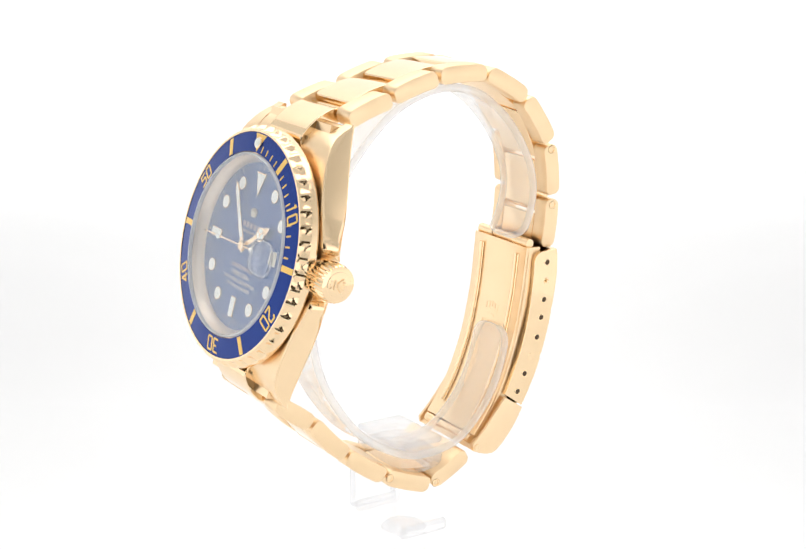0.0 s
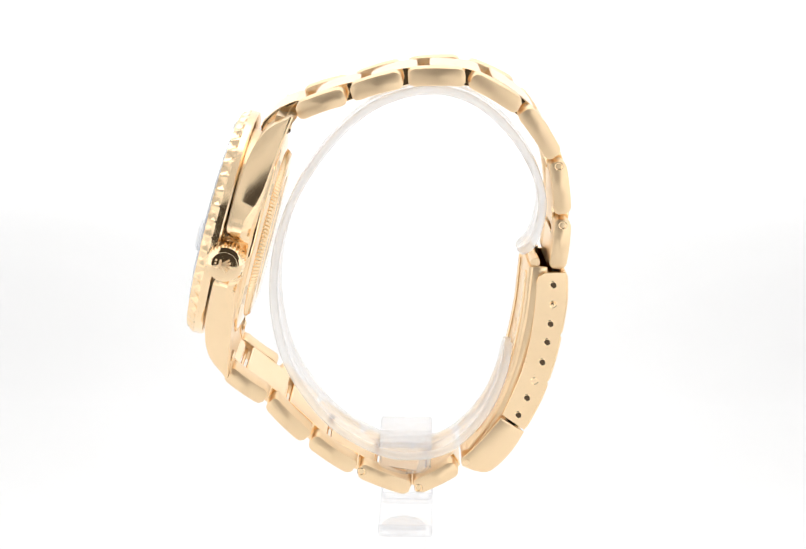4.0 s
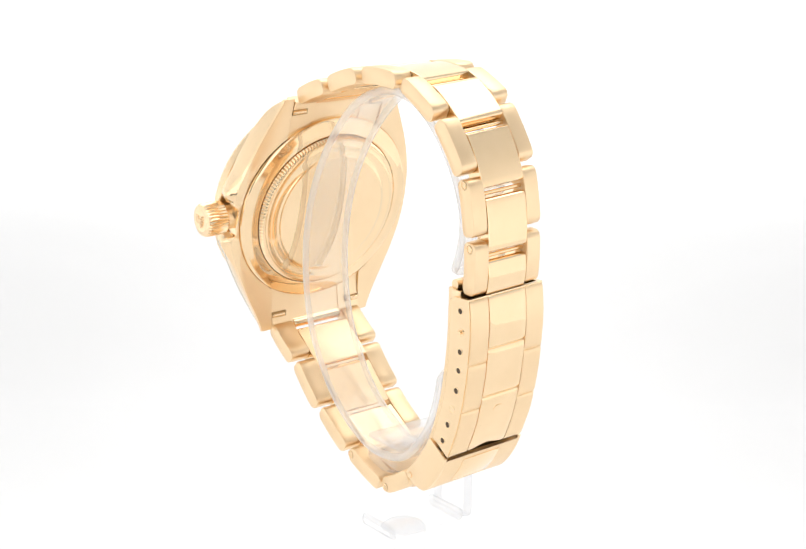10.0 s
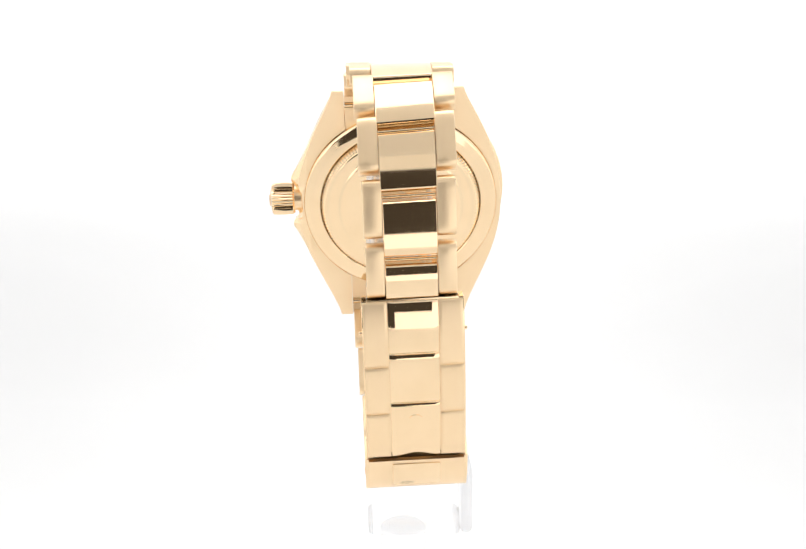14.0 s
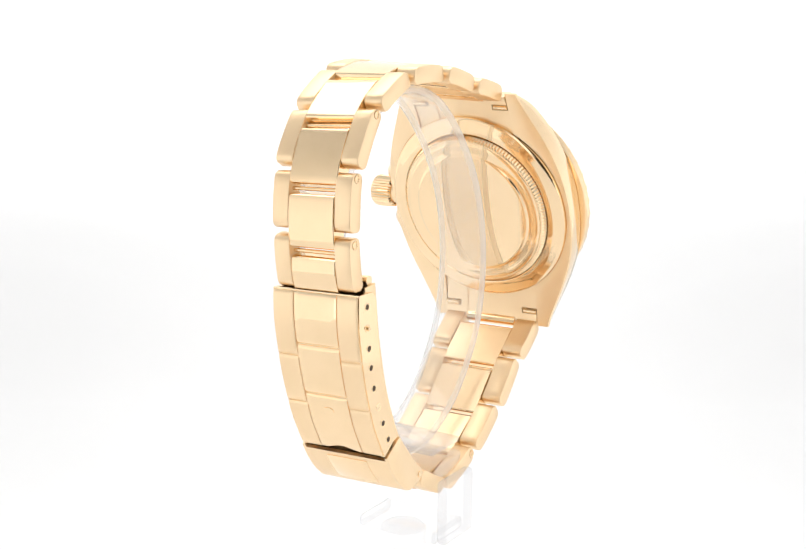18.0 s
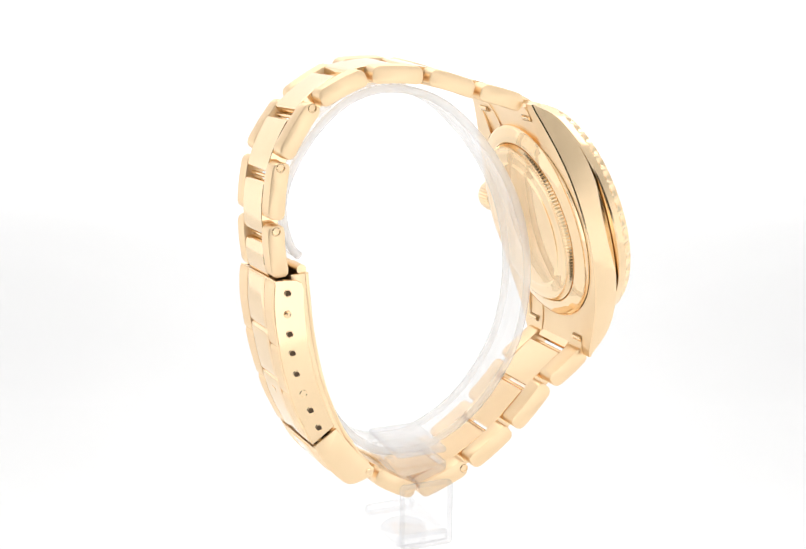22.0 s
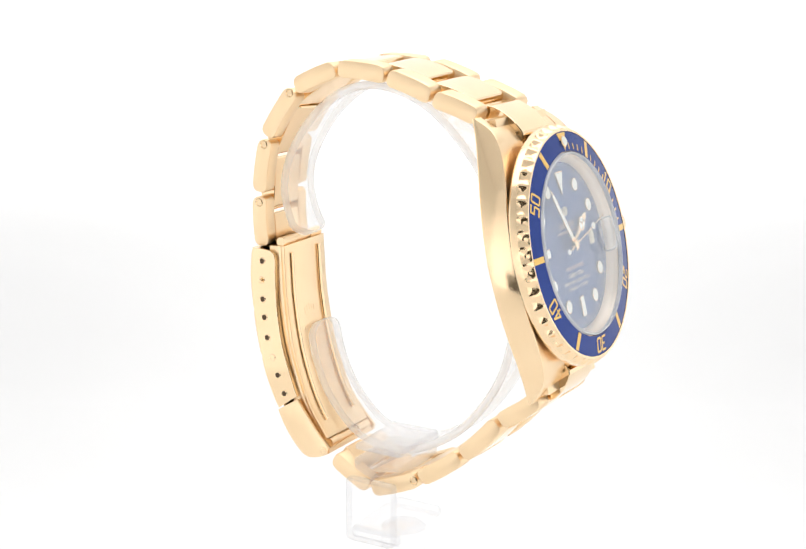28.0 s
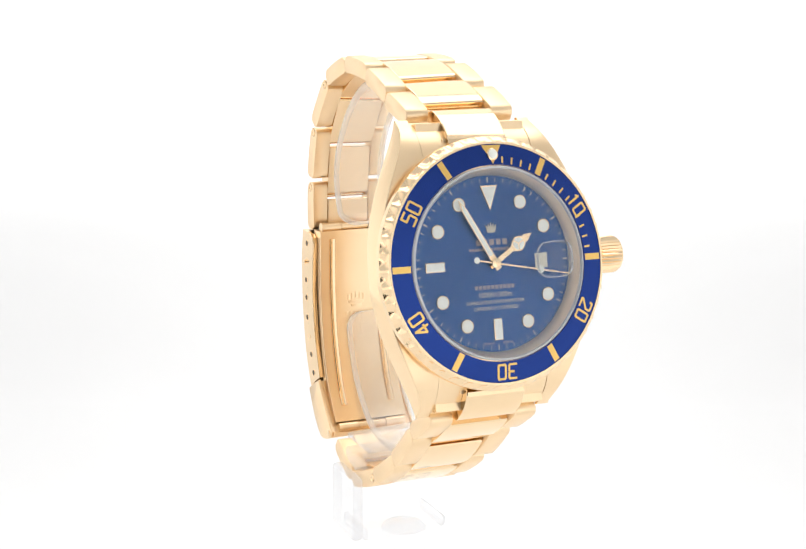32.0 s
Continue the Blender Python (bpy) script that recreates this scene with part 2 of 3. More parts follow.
# ---- the watch ----
REST = Matrix.Translation((0, 0, FLOOR_TO_PIVOT)) @ pose(0, 0, 0, 0, 2.2, 0)
watch = new("wristwatch")
tagged(watch, "yellow gold diving watch with blue dial on a clear stand", "watch")

# frame of the case: x to the crown, second axis to twelve o'clock, third out of the dial
CASE = Matrix(((1, 0, 0, 0), (0, 0.2537, -0.9673, -0.0339), (0, 0.9673, 0.2537, 0.00265), (0, 0, 0, 1)))


def case_part(name, bm, material, parent, label="", angle=35, own=False):
    return part(name, scaled(bm, None if own else CASE), material, parent, label, angle=angle)


def ramp(x, table):
    for (a, fa), (b, fb) in zip(table, table[1:]):
        if x <= b:
            k = max(0.0, (x - a) / (b - a))
            return fa + (fb - fa) * k
    return table[-1][1]


LUG_OUT = [(0, 19.6), (4, 19.4), (8, 18.7), (12, 17.5), (16, 15.8), (20, 13.9), (22.5, 12.8), (24.2, 12.2)]
GUARD_OUT = [(0, 19.1), (2.8, 19.15), (3.1, 19.6), (3.4, 20.15), (3.8, 20.6), (4.4, 20.95), (5.2, 21.0), (6.4, 20.45), (8.3, 19.2), (12, 17.6), (16, 15.8), (20, 13.9), (22.5, 12.8), (24.2, 12.2)]
LUG_TOP = [(0, -3.36), (8, -3.4), (12, -3.52), (15, -3.8), (17.5, -4.25), (19.5, -4.9), (21, -5.7), (22.3, -6.9), (23.3, -8.2), (24.0, -9.3)]
LUG_LOW = [(0, -8.1), (8, -8.15), (12, -8.25), (16, -8.5), (20, -8.95), (24.2, -9.6)]


def soft(x, table, d):
    """The table's value, eased over a short stretch."""
    return sum(ramp(abs(x + d * k), table) for k in (-2, -1, 0, 1, 2)) / 5


def case_body():
    bm = bmesh.new()
    disc_solid(bm, [(0, -3.1), (17.4, -3.1), (17.4, -7.9), (0, -7.9)], 128)
    us = [0, 0.7, 1.4, 2, 2.4] + [2.7 + 0.15 * k for k in range(16)] + [5.2 + 0.3 * k for k in range(6)] + [7 + 0.5 * k for k in range(32)] + [22.6, 23.1, 23.5, 23.8, 24.0]
    us = [-u for u in us[:0:-1]] + us
    flanks = []
    for side in (-1, 1):
        rings = []
        for u in us:
            a = abs(u)
            plain_out = soft(a, LUG_OUT, 0.7)
            xo = soft(a, GUARD_OUT, 0.16 if a < 6 else 0.7) if side > 0 else plain_out
            nt_, nb = soft(a, LUG_TOP, 0.35), soft(a, LUG_LOW, 0.5)
            xi, c = 10.12, 0.3
            nt_ = max(nt_, nb + 0.35)
            c = min(c, (nt_ - nb) * 0.3)
            g = max(0.0, xo - plain_out) if side > 0 else 0.0
            # the guards swell out and are scooped away below
            lift = 1.5 * min(1.0, g / 1.2)
            brow = nt_ - (1.1 * max(0.0, min(1.0, (5.2 - a) / 2.0)) ** 2 if side > 0 and a > 2.6 else 0.0)
            tip = 0.34 * min(1.0, (nt_ - nb) / 3)
            rings.append([(side * xi, u, nb), (side * (xo - 0.35 - g * 1.6), u, nb), (side * (xo - 0.12 - g * 0.75), u, nb + 0.06 + lift * 0.35),
                          (side * (xo - g * 0.22), u, nb + 0.3 + lift * 0.75), (side * xo, u, nb + 0.5 + lift), (side * (xo - tip), u, brow - c - g * 0.35),
                          (side * (xo - tip - c * 0.3 - g * 0.18), u, brow - c * 0.3 - g * 0.1), (side * (xo - tip - c - g * 0.5), u, brow), (side * xi, u, nt_)])
        flanks.append(loft(bmesh.new(), rings))
    bm = carve(bm, flanks, "UNION")
    # seat of the screwed back, with the dark seam round it
    bm = carve(bm, [disc_solid(bmesh.new(), [(0, -7.8), (18.72, -7.8), (18.72, -14), (0, -14)], 160)], "DIFFERENCE")
    ob = case_part("case", bm, SATIN, watch, "satin gold case with polished flanks and crown guards", 22)
    ob.data.materials.append(FLANK)
    for p in ob.data.polygons:
        p.use_smooth = True
        if abs(p.normal.x) > 0.6:
            p.material_index = 1
    return ob


case_body()


def case_back():
    bm = bmesh.new()
    disc_solid(bm, [(0, -7.5), (18.55, -7.5), (18.6, -8.3), (18.5, -8.6), (18.25, -8.78), (17.9, -8.85), (17.0, -9.12), (16.2, -9.3), (15.55, -9.38), (15.4, -9.3), (15.3, -8.9), (0, -8.9)], 160)
    back = case_part("case_back", bm, POLISHED, watch, "polished round gold case back")
    bm = bmesh.new()
    seg = 144
    rings = []
    for i in range(seg * 4):
        a = 2 * math.pi * i / (seg * 4)
        d = (0.0, 0.16, 0.3, 0.16)[i % 4]
        prof = [(13.0, -8.8), (15.3, -8.8), (15.3 - d * 0.5, -9.45 + d * 0.3), (15.1 - d * 0.8, -9.85 + d * 0.5), (14.75 - d * 0.5, -10.2 + d * 0.3), (14.5, -10.3), (14.2, -10.33), (13.0, -10.3)]
        rings.append([(r * math.cos(a), r * math.sin(a), n) for r, n in prof])
    loft(bm, rings, closed=True)
    case_part("fluted_ring", bm, BEZEL_GOLD, back, "fluted ring for the opening tool", 30)
    bm = bmesh.new()
    disc_solid(bm, [(0, -8.8), (14.25, -8.8), (14.25, -10.3), (14.0, -10.42), (13.2, -10.5), (12.1, -10.52), (11.9, -10.6), (11.7, -10.72), (11.3, -10.78), (0, -10.82)], 128)
    case_part("centre_plate", bm, POLISHED, back)


case_back()


DIGITS = {"0": [(-1, -0.8), (-0.8, -1), (0.8, -1), (1, -0.8), (1, 0.8), (0.8, 1), (-0.8, 1), (-1, 0.8), (-1, -0.8)],
          "1": [(-0.35, 0.7), (0.2, 1), (0.2, -1)],
          "2": [(-1, 0.62), (-1, 0.8), (-0.8, 1), (0.8, 1), (1, 0.8), (1, 0.25), (-1, -0.75), (-1, -1), (1, -1)],
          "3": [(-1, 1), (0.8, 1), (1, 0.85), (1, 0.2), (0.75, 0.03), (-0.3, 0.03), (0.75, 0.03), (1, -0.15), (1, -0.85), (0.8, -1), (-1, -1)],
          "4": [(0.5, -1), (0.5, 1), (-1, -0.45), (1.05, -0.45)],
          "5": [(0.95, 1), (-0.9, 1), (-0.9, 0.15), (0.8, 0.15), (1, 0), (1, -0.85), (0.8, -1), (-1, -1)]}


def square_digit(bm, ch, x, w=0.66, h=1.14, pen=0.18):
    """A squared-off numeral drawn with a pen of even width."""
    ps = [Vector((x + a * w, b * h)) for a, b in DIGITS[ch]]
    for i, (p, q) in enumerate(zip(ps, ps[1:])):
        d = (q - p).normalized()
        m = Vector((-d.y, d.x)) * pen
        a, b = p - d * pen * 0.6, q + d * pen * 0.6
        top = 0.033 + 0.0015 * (i % 2)
        loft(bm, [[(*(a + m), z), (*(b + m), z), (*(b - m), z), (*(a - m), z)] for z in (-0.05, top)])


def bezel():
    bm = bmesh.new()
    teeth, sub = 48, 14
    rings = []
    for i in range(teeth * sub):
        a = 2 * math.pi * i / (teeth * sub)
        p = (i % sub) / sub - 0.5
        k = 0.85 * max(0.0, 1 - (abs(p) / 0.42) ** 1.7)
        prof = [(15.5, -3.1), (15.5, -0.45), (19.0, -0.62), (19.05, -0.12), (19.4, -0.12), (19.5 - 0.02 * k, -0.2 - 0.22 * k), (19.75 - 0.24 * k, -0.5 - 0.3 * k),
                (20.0 - 0.5 * k, -0.85 - 0.2 * k), (20.22 - 0.62 * k, -1.2 - 0.05 * k), (20.38 - 0.5 * k, -1.5 + 0.03 * k), (20.4 - 0.06 * k, -1.72), (20.4, -2.2), (20.4, -2.8), (20.25, -3.1), (19.2, -3.3)]
        rings.append([(r * math.cos(a), r * math.sin(a), n) for r, n in prof])
    loft(bm, rings, closed=True)
    bz = case_part("bezel", bm, BEZEL_GOLD, watch, "polished gold bezel with scalloped edge", 16)
    bm = bmesh.new()
    lathe(bm, [(15.7, -0.42), (19.0, -0.6), (19.0, -0.2), (15.7, 0.22)], 160)
    ins = case_part("bezel_insert", bm, BLUE_INSERT, bz, "blue bezel insert with gold minute scale", own=True)
    ins.matrix_basis = CASE

    def on_ring(minute, r, bmx):
        a = radians(-6 * minute)
        slope = -math.atan(0.42 / 3.3)
        n = 0.22 - 0.42 * (r - 15.7) / 3.3
        m = Matrix.Rotation(a, 4, "Z") @ Matrix.Translation((0, r, n)) @ Matrix.Rotation(slope, 4, "X")
        bmesh.ops.transform(bmx, matrix=m, verts=bmx.verts)
        return bmx
    for mi in (5, 15, 25, 35, 45, 55):
        b = box(bmesh.new(), -0.52, 0.52, -1.5, 1.5, -0.05, 0.035)
        case_part("five_minute_bar", on_ring(mi, 17.35, b), MARK_GOLD, ins, own=True)
    for mi in (1, 2, 3, 4, 6, 7, 8, 9, 11, 12, 13, 14):
        b = box(bmesh.new(), -0.15, 0.15, -0.55, 0.55, -0.05, 0.035)
        case_part("minute_tick", on_ring(mi, 16.5, b), MARK_GOLD, ins, own=True)
    for mi in (10, 20, 30, 40, 50):
        b = bmesh.new()
        for ch, x in zip(str(mi), (-0.98, 0.98)):
            square_digit(b, ch, x)
        case_part("numeral", on_ring(mi, 17.3, b), MARK_GOLD, ins, own=True)
    b = bmesh.new()
    prism_pts = [(-1.75, 1.5), (1.75, 1.5), (0, -1.55)]
    loft(b, [[(x, y, -0.05) for x, y in prism_pts], [(x, y, 0.035) for x, y in prism_pts]])
    case_part("zero_triangle", on_ring(0, 17.35, b), MARK_GOLD, ins, own=True)
    b = bmesh.new()
    disc_solid(b, [(0, -0.05), (1.0, -0.05), (1.0, 0.18), (0.82, 0.3), (0, 0.3)], 32)
    rim = case_part("pearl_cup", on_ring(0, 17.35, b), POLISHED, ins, own=True)
    b = bmesh.new()
    disc_solid(b, [(0, 0.2), (0.8, 0.2), (0.75, 0.42), (0.45, 0.6), (0, 0.66)], 32)
    case_part("luminous_pearl", on_ring(0, 17.35, b), LUME, rim, own=True)
    return bz


bz = bezel()

DIAL_N = -2.15


def dial():
    bm = bmesh.new()
    disc_solid(bm, [(0, DIAL_N - 0.6), (14.3, DIAL_N - 0.6), (14.3, DIAL_N), (0, DIAL_N)], 128)
    d = part("dial", scaled(bm), BLUE_DIAL, watch, "sunburst blue dial with round pale markers")
    d.matrix_basis = CASE
    bm = bmesh.new()
    lathe(bm, [(14.15, DIAL_N - 0.3), (15.35, DIAL_N - 0.3), (15.35, -0.32), (15.2, -0.32), (14.75, -1.1), (14.15, DIAL_N + 0.05)], 128)
    case_part("inner_flange", bm, FLANGE, watch, "pale gold flange ring round the dial")

    def at(hour, r, bmx, turn=True):
        a = radians(-30 * hour)
        m = Matrix.Rotation(a, 4, "Z") @ Matrix.Translation((0, r, DIAL_N))
        bmesh.ops.transform(bmx, matrix=m, verts=bmx.verts)
        return bmx
    for h in (1, 2, 4, 5, 7, 8, 10, 11):
        b = disc_solid(bmesh.new(), [(0, 0), (1.13, 0), (1.13, 0.28), (1.05, 0.32), (1.0, 0.25), (0, 0.25)], 36)
        s = case_part("marker_rim", at(h, 11.15, b), POLISHED, d, own=True)
        b = disc_solid(bmesh.new(), [(0, 0.2), (1.02, 0.2), (0.98, 0.33), (0, 0.36)], 32)
        case_part("lume_dot", at(h, 11.15, b), LUME, s, own=True)
    for h, l in ((6, 3.5), (9, 3.4)):
        b = box(bmesh.new(), -0.78, 0.78, -l / 2, l / 2, 0, 0.3, 0.06)
        s = case_part("marker_rim", at(h, 10.55, b), POLISHED, d, own=True)
        b = box(bmesh.new(), -0.66, 0.66, -l / 2 + 0.12, l / 2 - 0.12, 0.25, 0.345)
        case_part("lume_bar", at(h, 10.55, b), LUME, s, own=True)
    tri = [(-1.55, 1.95), (1.55, 1.95), (0, -2.05)]
    b = loft(bmesh.new(), [[(x, y, 0) for x, y in tri], [(x, y, 0.3) for x, y in tri]])
    s = case_part("marker_rim", at(0, 10.6, b), POLISHED, d, own=True)
    b = loft(bmesh.new(), [[(x * 0.86, y * 0.86 + 0.06, 0.25) for x, y in tri], [(x * 0.86, y * 0.86 + 0.06, 0.345) for x, y in tri]])
    case_part("lume_triangle", at(0, 10.6, b), LUME, s, own=True)
    for mi in range(60):
        if mi % 5:
            b = box(bmesh.new(), -0.06, 0.06, -0.3, 0.3, 0, 0.02)
        else:
            b = box(bmesh.new(), -0.1, 0.1, -0.4, 0.4, 0, 0.02)
        case_part("minute_mark", at(mi / 5, 13.45, b), PRINT, d, own=True)
    # date window
    b = box(bmesh.new(), -1.15, 1.15, -1.2, 1.2, 0, 0.05, 0.02)
    bmesh.ops.transform(b, matrix=Matrix.Translation((8.9, 0, DIAL_N)), verts=b.verts)
    s = case_part("date_window", b, DATE_CARD, d, "cream date window with a fine frame", own=True)
    b = bmesh.new()
    for x0, x1, y0, y1 in ((-1.32, 1.32, 1.2, 1.32), (-1.32, 1.32, -1.32, -1.2), (-1.32, -1.15, -1.2, 1.2), (1.15, 1.32, -1.2, 1.2)):
        box(b, 8.9 + x0, 8.9 + x1, y0, y1, DIAL_N, DIAL_N + 0.09)
    case_part("window_frame", b, BLUE_DIAL, s, own=True)
    # printed lines as plain bars
    for u, w, h, n in ((3.45, 6.0, 0.95, 5), (2.3, 8.6, 0.42, 15), (-3.75, 7.4, 0.66, 10), (-12.75, 5.4, 0.26, 8)):
        b = bmesh.new()
        for k in range(n):
            x, q = -w / 2 + w * (k + 0.5) / n, w / n * 0.34
            if u > -12 or not 2 < k < 5:
                box(b, x - q, x + q, u - h / 2, u + h / 2, DIAL_N, DIAL_N + 0.03)
        case_part("printed_line", b, FINE_PRINT, d, own=True)
    for txt, u, sz in (("1000ft=300m", -5.0, 1.15), ("SUPERLATIVE CHRONOMETER", -6.15, 0.78), ("OFFICIALLY CERTIFIED", -7.15, 0.8)):
        b = text_mesh(txt, sz, 0.015, 0.0)
        bmesh.ops.transform(b, matrix=Matrix.Translation((0, u, DIAL_N + 0.015)), verts=b.verts)
        case_part("printed_text", b, PRINT, d, own=True)
    # emblem, a plain five-pointed shape
    b = bmesh.new()
    pts = [(-0.8, -0.9), (0.8, -0.9), (1.25, 0.75), (0.62, -0.1), (0.6, 1.0), (0.2, 0.0), (0, 1.15), (-0.2, 0.0), (-0.6, 1.0), (-0.62, -0.1), (-1.25, 0.75)]
    loft(b, [[(x * 0.8, 5.7 + y * 0.8, DIAL_N) for x, y in pts], [(x * 0.8, 5.7 + y * 0.8, DIAL_N + 0.2) for x, y in pts]])
    case_part("emblem", b, PRINT, d, own=True)
    return d


dial()


def hand_local(name, bm, mat, n, parent=None):
    """A hand drawn along its second axis, set on the dial's centre; it turns about its own third axis."""
    ob = part(name, scaled(bm), mat, watch if parent is None else parent)
    if parent is None:
        ob.matrix_basis = CASE @ Matrix.Translation((0, 0, n * MM))
    return ob


def flat(pts, z0, z1):
    return loft(bmesh.new(), [[(x, y, z0) for x, y in pts], [(x, y, z1) for x, y in pts]])


def pointers():
    hour = flat([(-0.42, -1.0), (0.42, -1.0), (0.42, 3.9), (0.95, 4.6), (1.28, 5.4), (0.95, 6.2), (0.5, 6.7), (0.7, 6.95), (0, 8.4), (-0.7, 6.95), (-0.5, 6.7), (-0.95, 6.2), (-1.28, 5.4), (-0.95, 4.6), (-0.42, 3.9)], 0, 0.16)
    h = hand_local("hour_hand", hour, POLISHED, DIAL_N + 0.55)
    lume = disc_solid(bmesh.new(), [(0, 0.15), (1.0, 0.15), (1.0, 0.2), (0, 0.2)], 32)
    bmesh.ops.transform(lume, matrix=Matrix.Translation((0, 5.4, 0)), verts=lume.verts)
    hand_local("lume_disc", lume, LUME, 0, h)
    for a in (90, 210, 330):
        b = box(bmesh.new(), -0.09, 0.09, 0, 1.05, 0.19, 0.24)
        bmesh.ops.transform(b, matrix=Matrix.Translation((0, 5.4, 0)) @ Matrix.Rotation(radians(a - 90), 4, "Z"), verts=b.verts)
        hand_local("spoke", b, POLISHED, 0, h)
    m = hand_local("minute_hand", flat([(-0.55, -1.1), (0.55, -1.1), (0.5, 10.0), (0, 11.9), (-0.5, 10.0)], 0, 0.16), POLISHED, DIAL_N + 0.85)
    hand_local("lume_strip", flat([(-0.38, 1.5), (0.38, 1.5), (0.35, 9.9), (0, 11.2), (-0.35, 9.9)], 0.15, 0.2), LUME, 0, m)
    s = hand_local("second_hand", flat([(-0.12, -3.4), (0.12, -3.4), (0.12, 8.0), (0.1, 13.6), (-0.1, 13.6), (-0.12, 8.0)], 0, 0.1), POLISHED, DIAL_N + 1.15)
    for y, r in ((8.2, 0.62), (-3.6, 0.5)):
        b = disc_solid(bmesh.new(), [(0, 0.0), (r, 0.0), (r, 0.14), (0, 0.17)], 24)
        bmesh.ops.transform(b, matrix=Matrix.Translation((0, y, 0)), verts=b.verts)
        hand_local("lume_spot", b, LUME, 0, s)
    b = disc_solid(bmesh.new(), [(0, -0.5), (0.85, -0.5), (0.85, 0.15), (0.5, 0.3), (0, 0.32)], 32)
    hand_local("boss", b, POLISHED, 0, s)
    return h, m, s


hour_hand, minute_hand, second_hand = pointers()


def crystal():
    b = disc_solid(bmesh.new(), [(0, -0.3), (15.1, -0.3), (15.1, 0.5), (0, 0.5)], 128)
    c = case_part("crystal", b, CRYSTAL, watch, "clear flat sapphire crystal")
    c.visible_shadow = False
    b = lathe(bmesh.new(), [(15.14, -0.2), (15.5, -0.2), (15.5, 0.3), (15.36, 0.52), (15.14, 0.54)], 128)
    case_part("crystal_edge", b, RIM_HIGHLIGHT, c).visible_shadow = False
    # magnifier over the date: a rounded rectangle with a domed top
    b = bmesh.new()
    rings = []
    for s, n in ((1.0, 0.51), (1.0, 0.85), (0.94, 1.15), (0.78, 1.38), (0.5, 1.52), (0.22, 1.57)):
        ring = []
        for i in range(40):
            a = 2 * math.pi * i / 40
            ca, sa = math.cos(a), math.sin(a)
            ex = 3.5
            r = (abs(ca) ** ex + abs(sa) ** ex) ** (-1 / ex)
            ring.append((9.9 + 3.3 * s * r * ca, 2.9 * s * r * sa, n))
        rings.append(ring)
    loft(b, rings)
    cy = case_part("date_magnifier", b, MAGNIFIER, watch, "domed clear date magnifier on the crystal")
    cy.visible_shadow = False
    b = bmesh.new()
    rings = []
    for i in range(40):
        a = 2 * math.pi * i / 40
        ca, sa = math.cos(a), math.sin(a)
        r = (abs(ca) ** 3.5 + abs(sa) ** 3.5) ** (-1 / 3.5)
        rings.append([(9.9 + 3.3 * q * r * ca, 2.9 * q * r * sa, n) for q, n in ((1.02, 0.51), (1.03, 0.8), (0.99, 0.98), (0.96, 0.9), (0.97, 0.51))])
    loft(b, rings, closed=True)
    part_rim = case_part("magnifier_rim", b, EDGE, cy)
    part_rim.visible_shadow = False


crystal()


def winding_crown():
    M = Matrix.Translation((0, 0.15, -5.0)) @ Matrix.Rotation(radians(90), 4, "Y") @ Matrix.Diagonal((0.92, 0.92, 0.995, 1))
    b = bmesh.new()
    teeth, sub = 30, 4
    rings = []
    for i in range(teeth * sub):
        a = 2 * math.pi * i / (teeth * sub)
        d = (0, 0.12, 0.28, 0.12)[i % sub]
        prof = [(1.5, 20.6), (3.0 - d, 20.6), (3.35 - d, 20.95), (3.45 - d, 22.5), (3.4 - d, 24.6), (3.15, 25.0), (2.55, 25.2), (1.5, 25.2)]
        rings.append([(r * math.cos(a), r * math.sin(a), n) for r, n in prof])
    loft(b, rings, closed=True)
    bmesh.ops.transform(b, matrix=M, verts=b.verts)
    c = case_part("winding_crown", b, POLISHED, watch, "fluted gold screw-down winding crown", 25)
    b = disc_solid(bmesh.new(), [(0, 24.6), (2.5, 24.6), (2.5, 25.1), (2.3, 25.25), (0, 25.4)], 48)
    bmesh.ops.transform(b, matrix=M, verts=b.verts)
    case_part("crown_face", b, POLISHED, c)
    b = disc_solid(bmesh.new(), [(0, 18.5), (2.6, 18.5), (2.6, 20.7), (0, 20.7)], 48)
    bmesh.ops.transform(b, matrix=M, verts=b.verts)
    case_part("crown_tube", b, SATIN, c)
    # emblem in relief: plain rays and dots
    b = bmesh.new()
    for k in (-2, -1, 0, 1, 2):
        q = bmesh.new()
        box(q, -0.16, 0.16, 0.1, 1.75, -0.1, 0.22, 0.05, 1)
        bmesh.ops.transform(q, matrix=Matrix.Translation((0, -0.55, 25.36)) @ Matrix.Rotation(radians(-k * 21), 4, "Z"), verts=q.verts)
        me = bpy.data.meshes.new("tmp")
        q.to_mesh(me)
        q.free()
        b.from_mesh(me)
        bpy.data.meshes.remove(me)
    box(b, -0.85, 0.85, -1.0, -0.55, 25.2, 25.5, 0.08, 1)
    for k in (-0.6, 0, 0.6):
        box(b, k - 0.18, k + 0.18, -1.75, -1.4, 25.2, 25.38, 0.08)
    bmesh.ops.transform(b, matrix=M @ Matrix.Rotation(radians(-90), 4, "Z"), verts=b.verts)
    case_part("emblem", b, BRUSHED, c)


winding_crown()

# ---- the bracelet ----
TOP = [(-24.4, 19.2), (-18.6, 23.4), (-9.55, 26.4), (-0.2, 29.3), (10.2, 29.6), (19.3, 24.95), (25.4, 15.95), (26.85, 5.6), (26.1, -4.3)]
LOW = [(-34.0, -17.0), (-31.6, -22.4), (-24.15, -28.0), (-16.95, -35.6), (-8.5, -41.6), (1.6, -45.5), (9.85, -40.9)]
HINT = Vector((1.0, -7.0))


